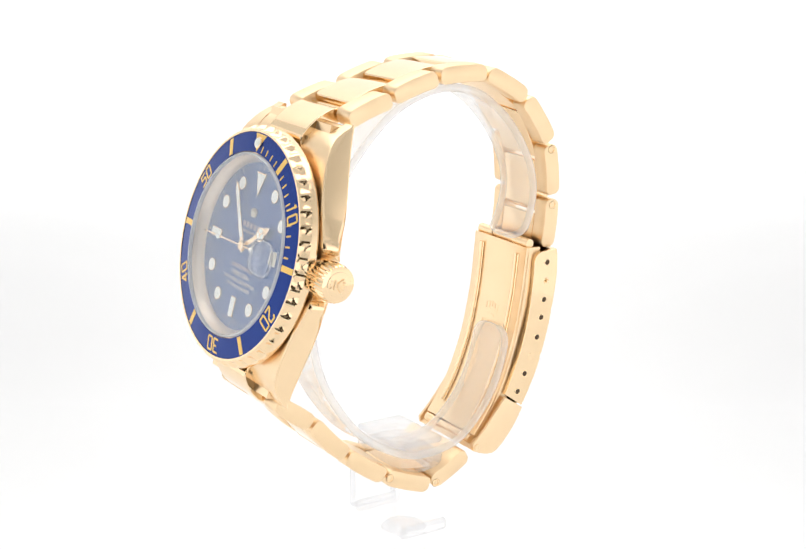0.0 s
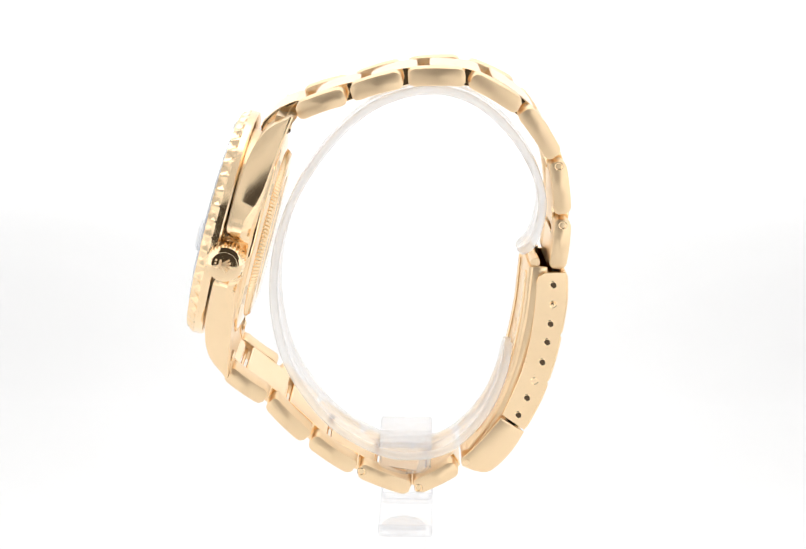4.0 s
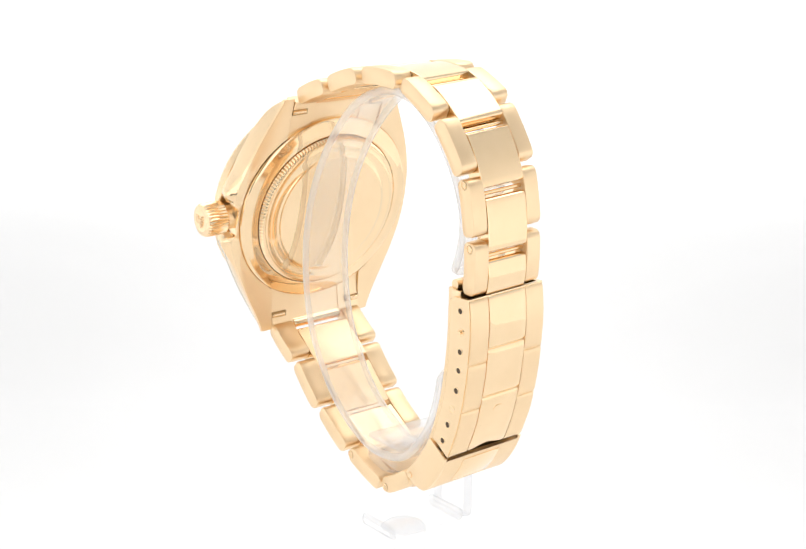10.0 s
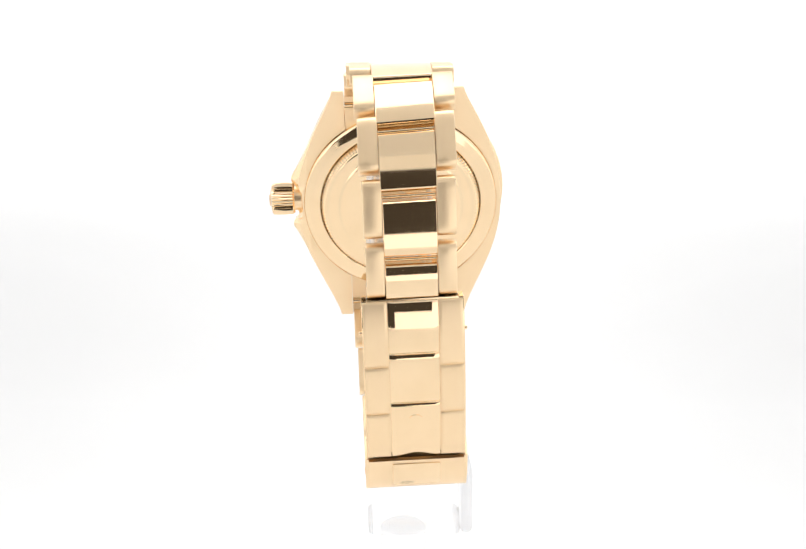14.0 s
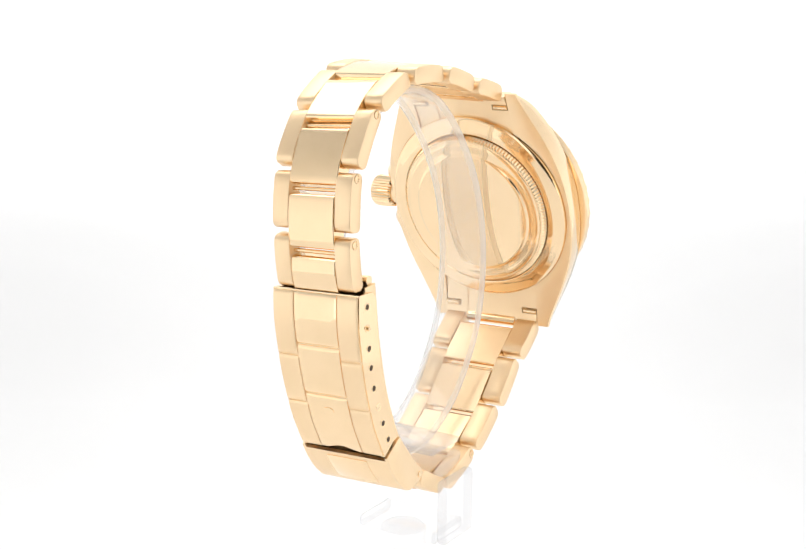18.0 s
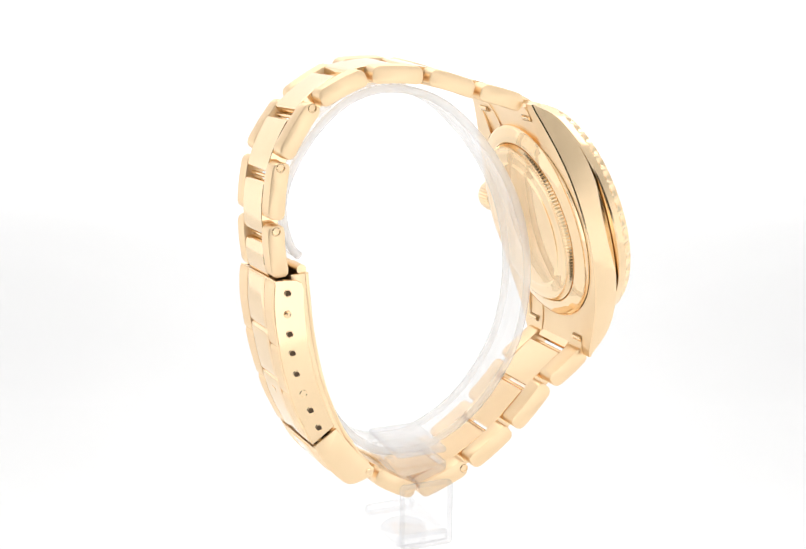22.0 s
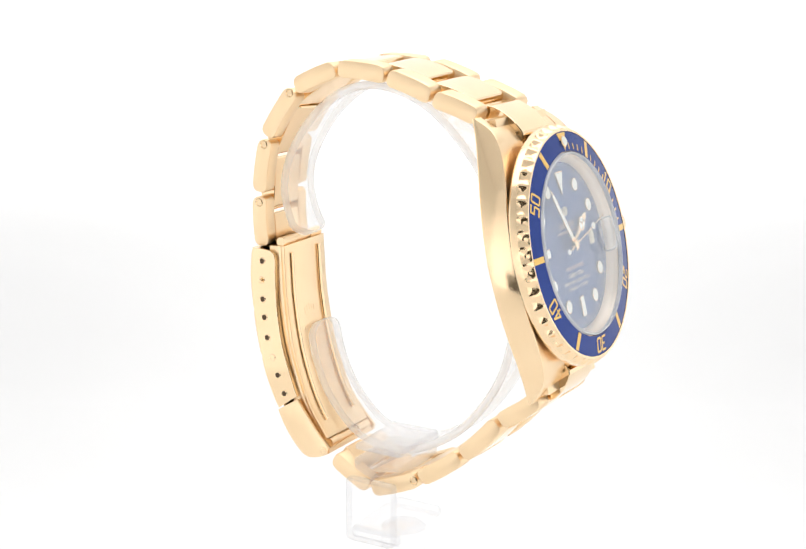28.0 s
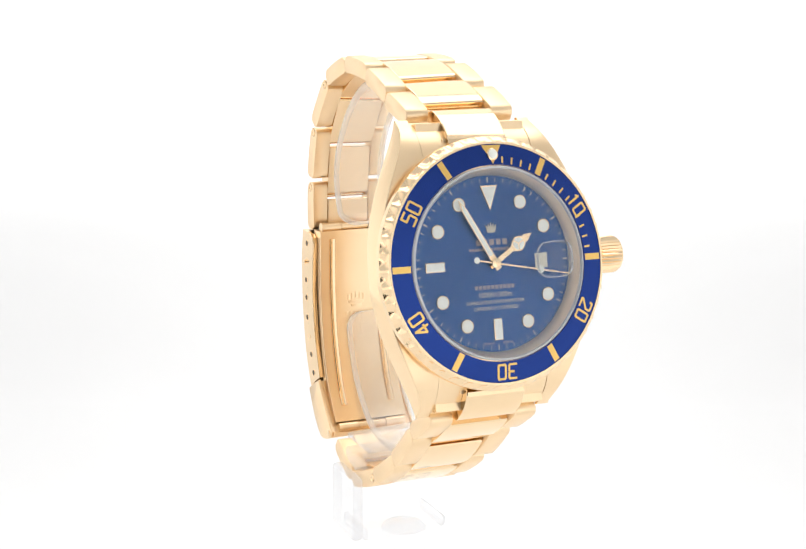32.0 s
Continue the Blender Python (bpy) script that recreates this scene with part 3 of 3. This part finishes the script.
def chain(points):
    ps = [Vector(p) for p in points]
    acc = [0.0]
    for a, b in zip(ps, ps[1:]):
        acc.append(acc[-1] + (b - a).length)
    return ps, acc


def along(ps, acc, s):
    """Place on the chain at length s, eased at the joints by a Catmull-Rom curve."""
    s = max(0.0, min(acc[-1], s))
    i = 0
    while i < len(acc) - 2 and s > acc[i + 1]:
        i += 1
    k = (s - acc[i]) / (acc[i + 1] - acc[i])
    p1, p2 = ps[i], ps[i + 1]
    p0 = ps[i - 1] if i > 0 else p1 * 2 - p2
    p3 = ps[i + 2] if i + 2 < len(ps) else p2 * 2 - p1
    return 0.5 * (2 * p1 + (p2 - p0) * k + (2 * p0 - 5 * p1 + 4 * p2 - p3) * k * k + (3 * p1 - p0 - 3 * p2 + p3) * k ** 3)


def link_outline(ps, acc, s0, s1, thick, gap, bulge=0.25, seg=6, round_=0.38):
    """Closed side outline of a link piece that follows the chain from s0 to s1."""
    a, b = along(ps, acc, s0), along(ps, acc, s1)
    d = (b - a).normalized()
    nrm = Vector((-d.y, d.x))
    if nrm.dot((a + b) / 2 - HINT) < 0:
        nrm = -nrm
    L = (b - a).length - gap
    a = a + d * gap / 2
    r = thick * round_
    out = []

    def at(x, h):
        k = 2 * x / L - 1
        return a + d * x + nrm * (h + bulge * (1 - k * k))
    hh = thick / 2
    for q in range(seg + 1):
        x = r + (L - 2 * r) * q / seg
        out.append(at(x, hh))
    for q in range(1, 5):
        t_ = math.pi / 2 * (q / 2.5)
        if t_ < math.pi:
            out.append(at(L - r + r * math.sin(t_), hh - r + r * math.cos(t_) if t_ < math.pi / 2 else -hh + r + r * math.cos(t_)))
    for q in range(seg + 1):
        x = L - r - (L - 2 * r) * q / seg
        out.append(at(x, -hh))
    for q in range(1, 5):
        t_ = math.pi / 2 * (q / 2.5)
        out.append(at(r - r * math.sin(t_), -hh + r - r * math.cos(t_) if t_ < math.pi / 2 else hh - r - r * math.cos(t_)))
    return out


def centre_outline(ps, acc, s0, s1, thick=2.75, flare=0.0):
    """Side outline of a centre link: crisp outer face, inner face a little longer."""
    a, b = along(ps, acc, s0), along(ps, acc, s1)
    d = (b - a).normalized()
    nrm = Vector((-d.y, d.x))
    if nrm.dot((a + b) / 2 - HINT) < 0:
        nrm = -nrm
    L, h = (b - a).length, thick / 2
    local = [(0.12, h - 0.32), (0.3, h - 0.1), (0.6, h)]
    local += [(0.6 + (L - 1.2) * k / 12, h + 0.3 * (1 - (k / 6 - 1) ** 2)) for k in range(1, 12)]
    local += [(L - 0.6, h), (L - 0.3, h - 0.1), (L - 0.12, h - 0.32), (L, 0.2), (L + flare, -h + 0.5), (L + flare, -h + 0.15), (L + flare - 0.2, -h)]
    local += [(0.2 - flare, -h), (-flare, -h + 0.15), (-flare, -h + 0.5), (0, 0.2)]
    return [a + d * x + nrm * y for x, y in local]


def ease(v):
    v = max(0.0, min(1.0, v))
    return v * v * (3 - 2 * v)


ROLL = [(-24, 0.0), (-9.5, -2.6), (0, -2.3), (10, -0.6), (19, 3.4), (25, 1.0), (40, 1.0)]


def slack(co):
    """The worn bracelet hangs a little twisted against the case."""
    x, y, z = co.x, co.y, co.z
    yaw = radians(3.2) * ease((y + 15) / 35) * (0.45 + 0.55 * ease((z + 35) / 35))
    roll = radians(ramp(y, ROLL)) * ease((z - 5) / 10)
    return Vector((x, y + x * yaw, z - x * roll))


def watch_part(name, bm, mat, parent=None, label="", angle=35):
    for v in bm.verts:
        v.co = slack(v.co)
    return part(name, scaled(bm), mat, watch if parent is None else parent, label, angle=angle)


def rod(bm, y, z, x0, x1, r, seg=16):
    rings = [[(x, y + r * math.cos(2 * math.pi * k / seg), z + r * math.sin(2 * math.pi * k / seg)) for k in range(seg)] for x in (x0, x1)]
    return loft(bm, rings)


def screw(y, z, side, x, parent):
    b = bmesh.new()
    M = Matrix.Translation((x, y, z)) @ Matrix.Rotation(radians(90 * side), 4, "Y")
    disc_solid(b, [(0, -0.4), (0.72, -0.4), (0.72, 0.08), (0.62, 0.14), (0.52, 0.1), (0.47, -0.02), (0.3, -0.04), (0, -0.04)], 24)
    bmesh.ops.transform(b, matrix=M, verts=b.verts)
    sc = watch_part("link_screw", b, POLISHED, parent)
    b = bmesh.new()
    lathe(b, [(0.66, -0.1), (0.79, -0.1), (0.79, 0.03), (0.66, 0.03)], 24)
    bmesh.ops.transform(b, matrix=M, verts=b.verts)
    watch_part("screw_seat_shade", b, SHADED_GOLD, sc)
    return sc


def bracelet(points, halves, screws, shift, end_ext):
    ps, acc = chain(points)
    n = len(points) - 2
    for k in range(n):
        s0, s1 = acc[k + 1], acc[k + 2]
        w, wc = halves[k], halves[k] * 0.58
        out = link_outline(ps, acc, s0, s1, 3.05, 0.85)
        for side in (-1, 1):
            x0, x1 = sorted((side * (wc + 0.06), side * w))
            o = watch_part("outer_link", prism(bmesh.new(), out, x0, x1, 0.2), BRUSHED, None, "brushed gold outer bracelet link")
            if (k, side) in screws:
                e = screws[(k, side)]
                c = along(ps, acc, s0 + (s1 - s0) * e)
                screw(c.x, c.y, side, side * (w - 0.02), o)
        pitch = s1 - s0
        if k < n - 1:
            nxt = acc[k + 3] - s1
            c0, c1 = s0 + shift * pitch + 0.62, s1 + shift * nxt - 0.62
        else:
            c0, c1 = s0 + shift * pitch + 0.62, s1 - 0.2
        o = centre_outline(ps, acc, c0, c1)
        cl = watch_part("centre_link", prism(bmesh.new(), o, -wc, wc, 0.12), POLISHED, None, "polished gold centre bracelet link", 14)
        cl.data.materials.append(SATIN)
        for p in cl.data.polygons:
            v = Vector((HINT.x * MM - p.center.y, HINT.y * MM - p.center.z)).normalized()
            if p.normal.y * v.x + p.normal.z * v.y > 0.8:
                p.material_index = 1
        # hinge pin seen in the gap
        for q in (s0 + shift * pitch,):
            c = along(ps, acc, q)
            watch_part("hinge_pin", rod(bmesh.new(), c.x, c.y, -wc - 0.5, wc + 0.5, 0.34), POLISHED)
    # tongue between the lugs
    w0 = halves[0] * 0.54
    o = link_outline(ps, acc, 0.0, acc[1] + shift * (acc[2] - acc[1]) - 0.9, 2.8, 0.0, 0.9, 16)
    watch_part("end_link_tongue", prism(bmesh.new(), o, -w0, w0, 0.15), POLISHED, None, "polished tongue of the end link", 16)


TOP_W = [9.9, 9.4, 8.8, 8.3, 7.9, 7.5, 7.35]
LOW_W = [9.9, 9.4, 8.9, 8.4, 8.1]
bracelet(TOP, TOP_W, {(4, -1): 0.12, (5, 1): 0.13, (5, -1): 0.13, (6, 1): 0.15, (6, -1): 0.15}, 0.32, 0)
bracelet(LOW, LOW_W, {(3, 1): 0.1, (3, -1): 0.1, (4, 1): 0.12}, 0.32, 0)


def end_links():
    for sgn in (1, -1):
        b = bmesh.new()
        for side in (-1, 1):
            rings = []
            for u, nb in ((13.5, -8.0), (15.5, -8.0), (17.0, -8.1), (18, -8.3), (19, -8.5), (19.8, -8.7), (20.6, -8.9), (21.2, -9.1), (21.8, -9.3), (22.3, -9.5), (22.7, -9.6), (23.1, -9.8), (23.5, -9.95)):
                nt_ = soft(u, LUG_TOP, 0.35) - 0.06
                x0, x1 = 5.38 * side, 10.05 * side
                rings.append([(x0, sgn * u, nb), (x1, sgn * u, nb), (x1, sgn * u, nt_), (x0, sgn * u, nt_)])
            loft(b, rings)
        rings = []
        for u, nb in ((17.0, -7.9), (19, -8.3), (20.6, -8.7), (21.8, -9.1), (22.7, -9.5), (23.2, -9.7)):
            rings.append([(-9.9, sgn * u, nb), (9.9, sgn * u, nb), (9.9, sgn * u, -6.6), (-9.9, sgn * u, -6.6)])
        loft(b, rings)
        box(b, -6, 6, *sorted((sgn * 17.0, sgn * 20.5)), -8.0, -5.2)
        piece = case_part("end_link", b, SATIN, watch, "satin gold end piece between the lugs")
        for side in (-1, 1):
            b = box(bmesh.new(), *sorted((side * 6.9, side * 10.02)), *sorted((sgn * 20.6, sgn * 21.9)), -9.27, -8.2)
            slot = case_part("spring_bar_slot_shade", b, SHADED_GOLD, piece)
            b = rod(bmesh.new(), sgn * 21.2, -9.2, *sorted((side * 7.3, side * 10.0)), 0.4)
            case_part("spring_bar", b, POLISHED, slot)


end_links()


# ---- the clasp ----
COVER = [(27.6, -4.1), (27.85, -7.6), (27.7, -11.3), (26.55, -19.0), (24.6, -26.4), (22.85, -30.6), (21.35, -33.6)]
INNER = [(25.2, -4.15), (23.7, -4.3), (22.9, -4.9), (22.6, -5.8), (22.55, -9.0), (22.0, -15.5), (20.75, -21.8), (19.05, -26.7), (17.4, -30.8)]


def resample(points, n):
    ps, acc = chain(points)
    return [along(ps, acc, acc[-1] * k / (n - 1)) for k in range(n)]


def sheet(outer, inner, x0, x1, bevel=0.0):
    return prism(bmesh.new(), [tuple(p) for p in outer] + [tuple(p) for p in reversed(inner)], x0, x1, bevel)


def offset(points, d):
    ps = [Vector(p) for p in points]
    out = []
    for i, p in enumerate(ps):
        t_ = (ps[min(i + 1, len(ps) - 1)] - ps[max(i - 1, 0)]).normalized()
        nrm = Vector((t_.y, -t_.x))
        if nrm.dot(p - HINT) < 0:
            nrm = -nrm
        out.append(p + nrm * d)
    return out


def clasp():
    out = resample(COVER, 25)
    ins = resample(INNER, 25)
    W = 8.35
    cover = watch_part("clasp_cover", prism(bmesh.new(), [tuple(p) for p in out[:-1]] + [tuple(p) for p in reversed(offset(out, -0.7)[:-1])], -W, W, 0.3), SATIN, None, "satin gold folding clasp cover")
    # side walls
    row = chain([(25.5, -6.4), (25.6, -10.1), (25.25, -13.65), (24.15, -20.65), (21.7, -27.45), (20.25, -30.8)])
    holes = [along(*row, row[1][-1] * k / 7.02) for k in range(8)]
    for side in (-1, 1):
        x0, x1 = sorted((side * (W - 0.85), side * (W + 0.03)))
        b = bmesh.new()
        prism(b, [tuple(p) for p in offset(out, 0.02)] + [tuple(p) for p in reversed(ins)], x0, x1, 0.08)
        wall = watch_part("clasp_side", b, POLISHED, cover, "polished clasp side with a row of adjustment holes", 12)
        for k, h in enumerate(holes):
            M = Matrix.Translation((side * (W + 0.05), h.x, h.y)) @ Matrix.Rotation(radians(90 * side), 4, "Y")
            b = bmesh.new()
            lathe(b, [(0.5, -0.2), (0.7, -0.2), (0.7, 0.0), (0.6, 0.05), (0.5, 0.02)], 20)
            bmesh.ops.transform(b, matrix=M, verts=b.verts)
            watch_part("hole_rim", b, POLISHED, wall)
            b = bmesh.new()
            disc_solid(b, [(0, -0.1), (0.52, -0.1), (0.52, 0.012), (0, 0.012)], 20)
            bmesh.ops.transform(b, matrix=M, verts=b.verts)
            watch_part("spring_bar_end" if k in (1, 5) else "hole_shade", b, POLISHED if k in (1, 5) else DARK, wall)
            if k == 1:
                b = disc_solid(bmesh.new(), [(0, 0), (0.34, 0), (0.34, 0.4), (0.2, 0.52), (0, 0.55)], 20)
                bmesh.ops.transform(b, matrix=M, verts=b.verts)
                watch_part("spring_bar_tip", b, POLISHED, wall)
    # imitation links on the cover
    ps, acc = chain([tuple(p) for p in out])
    L = acc[-1]
    def thumb(x):
        return 0.75 * math.cos(math.pi * x / 7.6) ** 2 if abs(x) < 3.8 else 0.0
    for x0, x1, cuts, mat in ((-8.2, -4.25, (0.15, 11.6, 20.6, L - 0.1), BRUSHED), (-4.1, 4.1, (0.15, 9.4, 18.6, L - 0.1), POLISHED), (4.25, 8.2, (0.15, 11.6, 20.6, L - 0.1), BRUSHED)):
        for a, c in zip(cuts, cuts[1:]):
            rings = []
            for q in range(15):
                x = x0 + (x1 - x0) * q / 14
                e = c - (thumb(x) if c > L - 1 else 0.0)
                span = e - a - 0.16
                steps = [0, 0.06, 0.18, 0.38, 0.65] + [0.65 + (span - 1.3) * k / 7 for k in range(1, 7)] + [span - 0.65, span - 0.38, span - 0.18, span - 0.06, span]
                path = [along(ps, acc, a + 0.08 + q_) for q_ in steps]
                lo = offset(path, -0.1)
                lift = [(0.36 if 0 < q < 14 else 0.24) * min(1.0, min(q_, span - q_) / 0.65 + 0.001) ** 0.5 for q_ in steps]
                raised = [p + (o - p).normalized() * h for p, o, h in zip(path, offset(path, 1.0), lift)]
                rings.append([(x, p.x, p.y) for p in raised + lo[::-1]])
            watch_part("cover_panel", loft(bmesh.new(), rings), mat, cover, angle=25)
    rec = [Vector(p) for p in ((20.9, -31.8), (19.9, -33.8), (18.7, -36.0))]
    watch_part("catch_gap_shade", prism(bmesh.new(), [tuple(p) for p in rec] + [tuple(p) for p in reversed(offset(rec, -0.5))], -8.3, 8.3, 0.0), SHADED_GOLD, cover)
    c = along(ps, acc, 21.5)
    b = disc_solid(bmesh.new(), [(0, -0.2), (0.9, -0.2), (0.85, 0.1), (0, 0.16)], 28)
    bmesh.ops.transform(b, matrix=Matrix.Translation((0, c.x + 0.28, c.y - 0.1)) @ Matrix.Rotation(radians(-70 - 40), 4, "X") @ Matrix.Diagonal((1.2, 0.8, 1, 1)), verts=b.verts)
    watch_part("emblem", b, POLISHED, cover)
    # fold-over catch
    fo = resample([(21.0, -34.5), (19.6, -37.0), (17.4, -39.8), (15.0, -41.7), (12.4, -41.4), (10.4, -40.5)], 17)
    fi = resample([(17.2, -31.2), (15.4, -33.5), (13.6, -35.8), (12.2, -37.4), (10.2, -39.4)], 17)
    fw = 8.75
    flap = watch_part("safety_catch", prism(bmesh.new(), [tuple(p) for p in fo] + [tuple(p) for p in reversed(offset(fo, -0.7))], -fw, fw, 0.25), BRUSHED, None, "gold fold-over safety catch")
    for side in (-1, 1):
        x0, x1 = sorted((side * (fw - 0.6), side * (fw + 0.03)))
        watch_part("catch_side", prism(bmesh.new(), [(21.3, -33.9)] + [tuple(p) for p in offset(fo, 0.02)[1:]] + [tuple(p) for p in reversed(fi)], x0, x1, 0.12), SATIN, flap)
        c = fi[-2]
        b = bmesh.new()
        disc_solid(b, [(0, -0.3), (0.6, -0.3), (0.6, 0.1), (0, 0.18)], 20)
        bmesh.ops.transform(b, matrix=Matrix.Translation((side * (fw + 0.05), 11.2, -39.9)) @ Matrix.Rotation(radians(90 * side), 4, "Y"), verts=b.verts)
        watch_part("catch_pivot", b, POLISHED, flap)
    strip = fo[1:9]
    watch_part("catch_strip", prism(bmesh.new(), [tuple(p) for p in offset(strip, 0.12)] + [tuple(p) for p in reversed(offset(strip, -0.2))], -4.1, 4.1, 0.08), POLISHED, flap)
    floor = offset(fi, 1.1)
    watch_part("catch_floor", prism(bmesh.new(), [tuple(p) for p in floor] + [tuple(p) for p in reversed(offset(floor, -0.4))], -fw + 0.6, fw - 0.6, 0.0), BRUSHED, flap)
    # inner blade
    bo = resample([(22.1, -3.4), (21.75, -8.1), (21.2, -13.8), (19.75, -21.6), (17.95, -27.4), (15.5, -33.0), (11.9, -38.4)], 25)
    blade = watch_part("clasp_blade", prism(bmesh.new(), [tuple(p) for p in bo] + [tuple(p) for p in reversed(offset(bo, -0.8))], -7.42, 7.42, 0.2), SATIN, None, "gold inner clasp blade with raised ribs")
    for x in (-5.0, 5.0):
        rib = bo[1:-2]
        watch_part("rib", prism(bmesh.new(), [tuple(p) for p in offset(rib, -0.6)] + [tuple(p) for p in reversed(offset(rib, -1.2))], x - 0.62, x + 0.62, 0.35), POLISHED, blade)
    bps, bacc = chain([tuple(p) for p in offset(bo, -0.8)])
    def stamp(sfrac, x0, x1, h):
        a, c = along(bps, bacc, bacc[-1] * sfrac - h), along(bps, bacc, bacc[-1] * sfrac + h)
        path = [a, (a + c) / 2, c]
        watch_part("stamp", prism(bmesh.new(), [tuple(p) for p in offset(path, 0.05)] + [tuple(p) for p in reversed(offset(path, -0.06))], x0, x1, 0.045), SATIN, blade)
    # worn relief: two small crests with bars under them
    for base in (0.37, 0.55):
        for k in (-2, -1, 0, 1, 2):
            stamp(base - 0.028 + 0.006 * abs(k), k * 0.8 - 0.22, k * 0.8 + 0.22, 0.55)
        stamp(base + 0.008, -1.7, 1.7, 0.28)
        stamp(base + 0.028, -1.1, 1.1, 0.22)
    for base, n in ((0.44, 6), (0.47, 4), (0.66, 3), (0.71, 4)):
        for k in range(n):
            x = (k - (n - 1) / 2) * 0.85
            stamp(base, x - 0.28, x + 0.28, 0.4)
    for x in (-7.42, 6.82):
        watch_part("blade_flange", prism(bmesh.new(), [tuple(p) for p in offset(bo, 2.4)] + [tuple(p) for p in reversed(offset(bo, -0.1))], x, x + 0.6, 0.1), SATIN, blade)
    for y, z in ((22.4, -2.8), (11.2, -39.0)):
        for x0, x1, r in ((-6.9, -2.9, 0.85), (-2.8, 2.8, 0.72), (2.9, 6.9, 0.85)):
            watch_part("hinge_knuckle", rod(bmesh.new(), y, z, x0, x1, r), SATIN, blade)


clasp()


# ---- the stand ----
stand = new("watch_stand")
tagged(stand, "clear acrylic display stand with a C-shaped ring", "stand")


def stand_part(name, bm, label="", mat=None):
    o = part(name, scaled(bm), mat or ACRYLIC, stand, label)
    o.visible_shadow = False
    o.data.materials.append(ACRYLIC_EDGE)
    for p in o.data.polygons:
        if name == "side_plate" and abs(p.normal.x) < 0.8 or name not in ("ring", "side_plate") and p.area < 6e-6:
            p.material_index = 1
    return o


def build_stand():
    ring = [(20.6, -2.4), (23.0, 0.2), (24.5, 6.6), (23.0, 13.1), (18.4, 20.3), (12.0, 25.6), (5.0, 27.4), (-2.0, 26.2), (-8.4, 22.7), (-15.2, 15.6), (-20.4, 6.9), (-23.2, -2.4), (-23.7, -11.8),
            (-21.8, -21.5), (-17.4, -29.4), (-12.0, -35.2), (-4.5, -39.4), (1.0, -40.3), (6.8, -39.4), (11.0, -36.6), (15.3, -31.4), (18.0, -25.0), (19.2, -19.0)]
    rp, ra = chain(ring)
    ends = [0, 0.08, 0.25, 0.55, 0.95, 1.5, 2.2, 3.0]
    path = [along(rp, ra, q) for q in ends + [3.0 + (ra[-1] - 6.0) * k / 110 for k in range(1, 110)] + [ra[-1] - q for q in reversed(ends)]]
    mid = offset(path, -0.65)
    acc = chain([tuple(p) for p in mid])[1]
    rings = []
    for i, p in enumerate(mid):
        out = (path[i] - p).normalized()
        d = min(acc[i], acc[-1] - acc[i])
        r = 3.0
        half = 5.05 - (r - math.sqrt(r * r - (r - min(d, r)) ** 2))
        sec = [(half - 0.75 + 0.75 * math.cos(q), 0.72 * math.sin(q)) for q in [math.pi * (-0.5 + k / 8) for k in range(9)]]
        sec += [(half - 1.6, 0.5), (0, 0.48), (-half + 1.6, 0.5)]
        sec += [(-x, -h) for x, h in sec[:9]] + [(-half + 1.6, -0.5), (0, -0.48), (half - 1.6, -0.5)]
        rings.append([(1.65 + x, p.x + out.x * h, p.y + out.y * h) for x, h in sec])
    strip = stand_part("ring", loft(bmesh.new(), rings), "clear springy C-shaped ring with a thick rim")
    strip.data.materials.append(ACRYLIC_BEAD)
    n = len(rings[0])
    for k, p in enumerate(strip.data.polygons):
        p.material_index = 2 if k >= (len(rings) - 1) * n or k % n in (0, 1, 2, 3, 4, 5, 6, 7, 12, 13, 14, 15, 16, 17, 18, 19) else 0
    # block that carries the ring, glued up from plates
    pts = [(-4.3, -40.2), (5.0, -40.2), (5.0, -42.2), (3.9, -43.2), (0.4, -43.7), (-3.2, -43.2), (-4.3, -42.2)]
    stand_part("saddle", prism(bmesh.new(), pts, -9.6, 5.2, 0.5), "clear block that carries the ring", ACRYLIC_BLOCK)
    stand_part("clamp_plate", box(bmesh.new(), -9.2, 5.0, -4.5, 5.1, -38.6, -37.4, 0.45, 3), mat=ACRYLIC_BLOCK)
    stand_part("side_plate", box(bmesh.new(), -12.4, -10.2, -4.6, 5.4, -55.1, -42.8, 0.9, 3), mat=ACRYLIC_CLEAR)
    stand_part("foot_bar", box(bmesh.new(), -10.2, 6.6, -4.6, 5.4, -55.4, -53.0, 0.8, 3), mat=ACRYLIC_CLEAR)
    b = disc_solid(bmesh.new(), [(0, -88.3), (4.0, -88.3), (4.2, -87.9), (4.2, -55.8), (3.8, -55.42), (0, -55.42)], 40)
    stand_part("post", b, mat=ACRYLIC_CLEAR)


build_stand()


# ---- movement ----
def motions():
    rows_w, rows_s = [], []
    for i in range(65):
        t = i * 0.5
        r = Matrix.Rotation(radians(angle_at(t)), 4, "Z")
        rows_w.append((t, r @ REST))
        rows_s.append((t, Matrix.Translation((0, 0, FLOOR_TO_PIVOT)) @ r))
    walk(watch, rows_w)
    walk(stand, rows_s)
    for ob, n, at0, rate in ((second_hand, DIAL_N + 1.15, 268.5, 6.0), (minute_hand, DIAL_N + 0.85, 326.8, 0.1), (hour_hand, DIAL_N + 0.55, 57.0, 1 / 120)):
        rows_h = []
        for i in range(17):
            t = i * 2.0
            rows_h.append((t, CASE @ Matrix.Translation((0, 0, n * MM)) @ Matrix.Rotation(radians(-(at0 + rate * t)), 4, "Z")))
        walk(ob, rows_h)


motions()
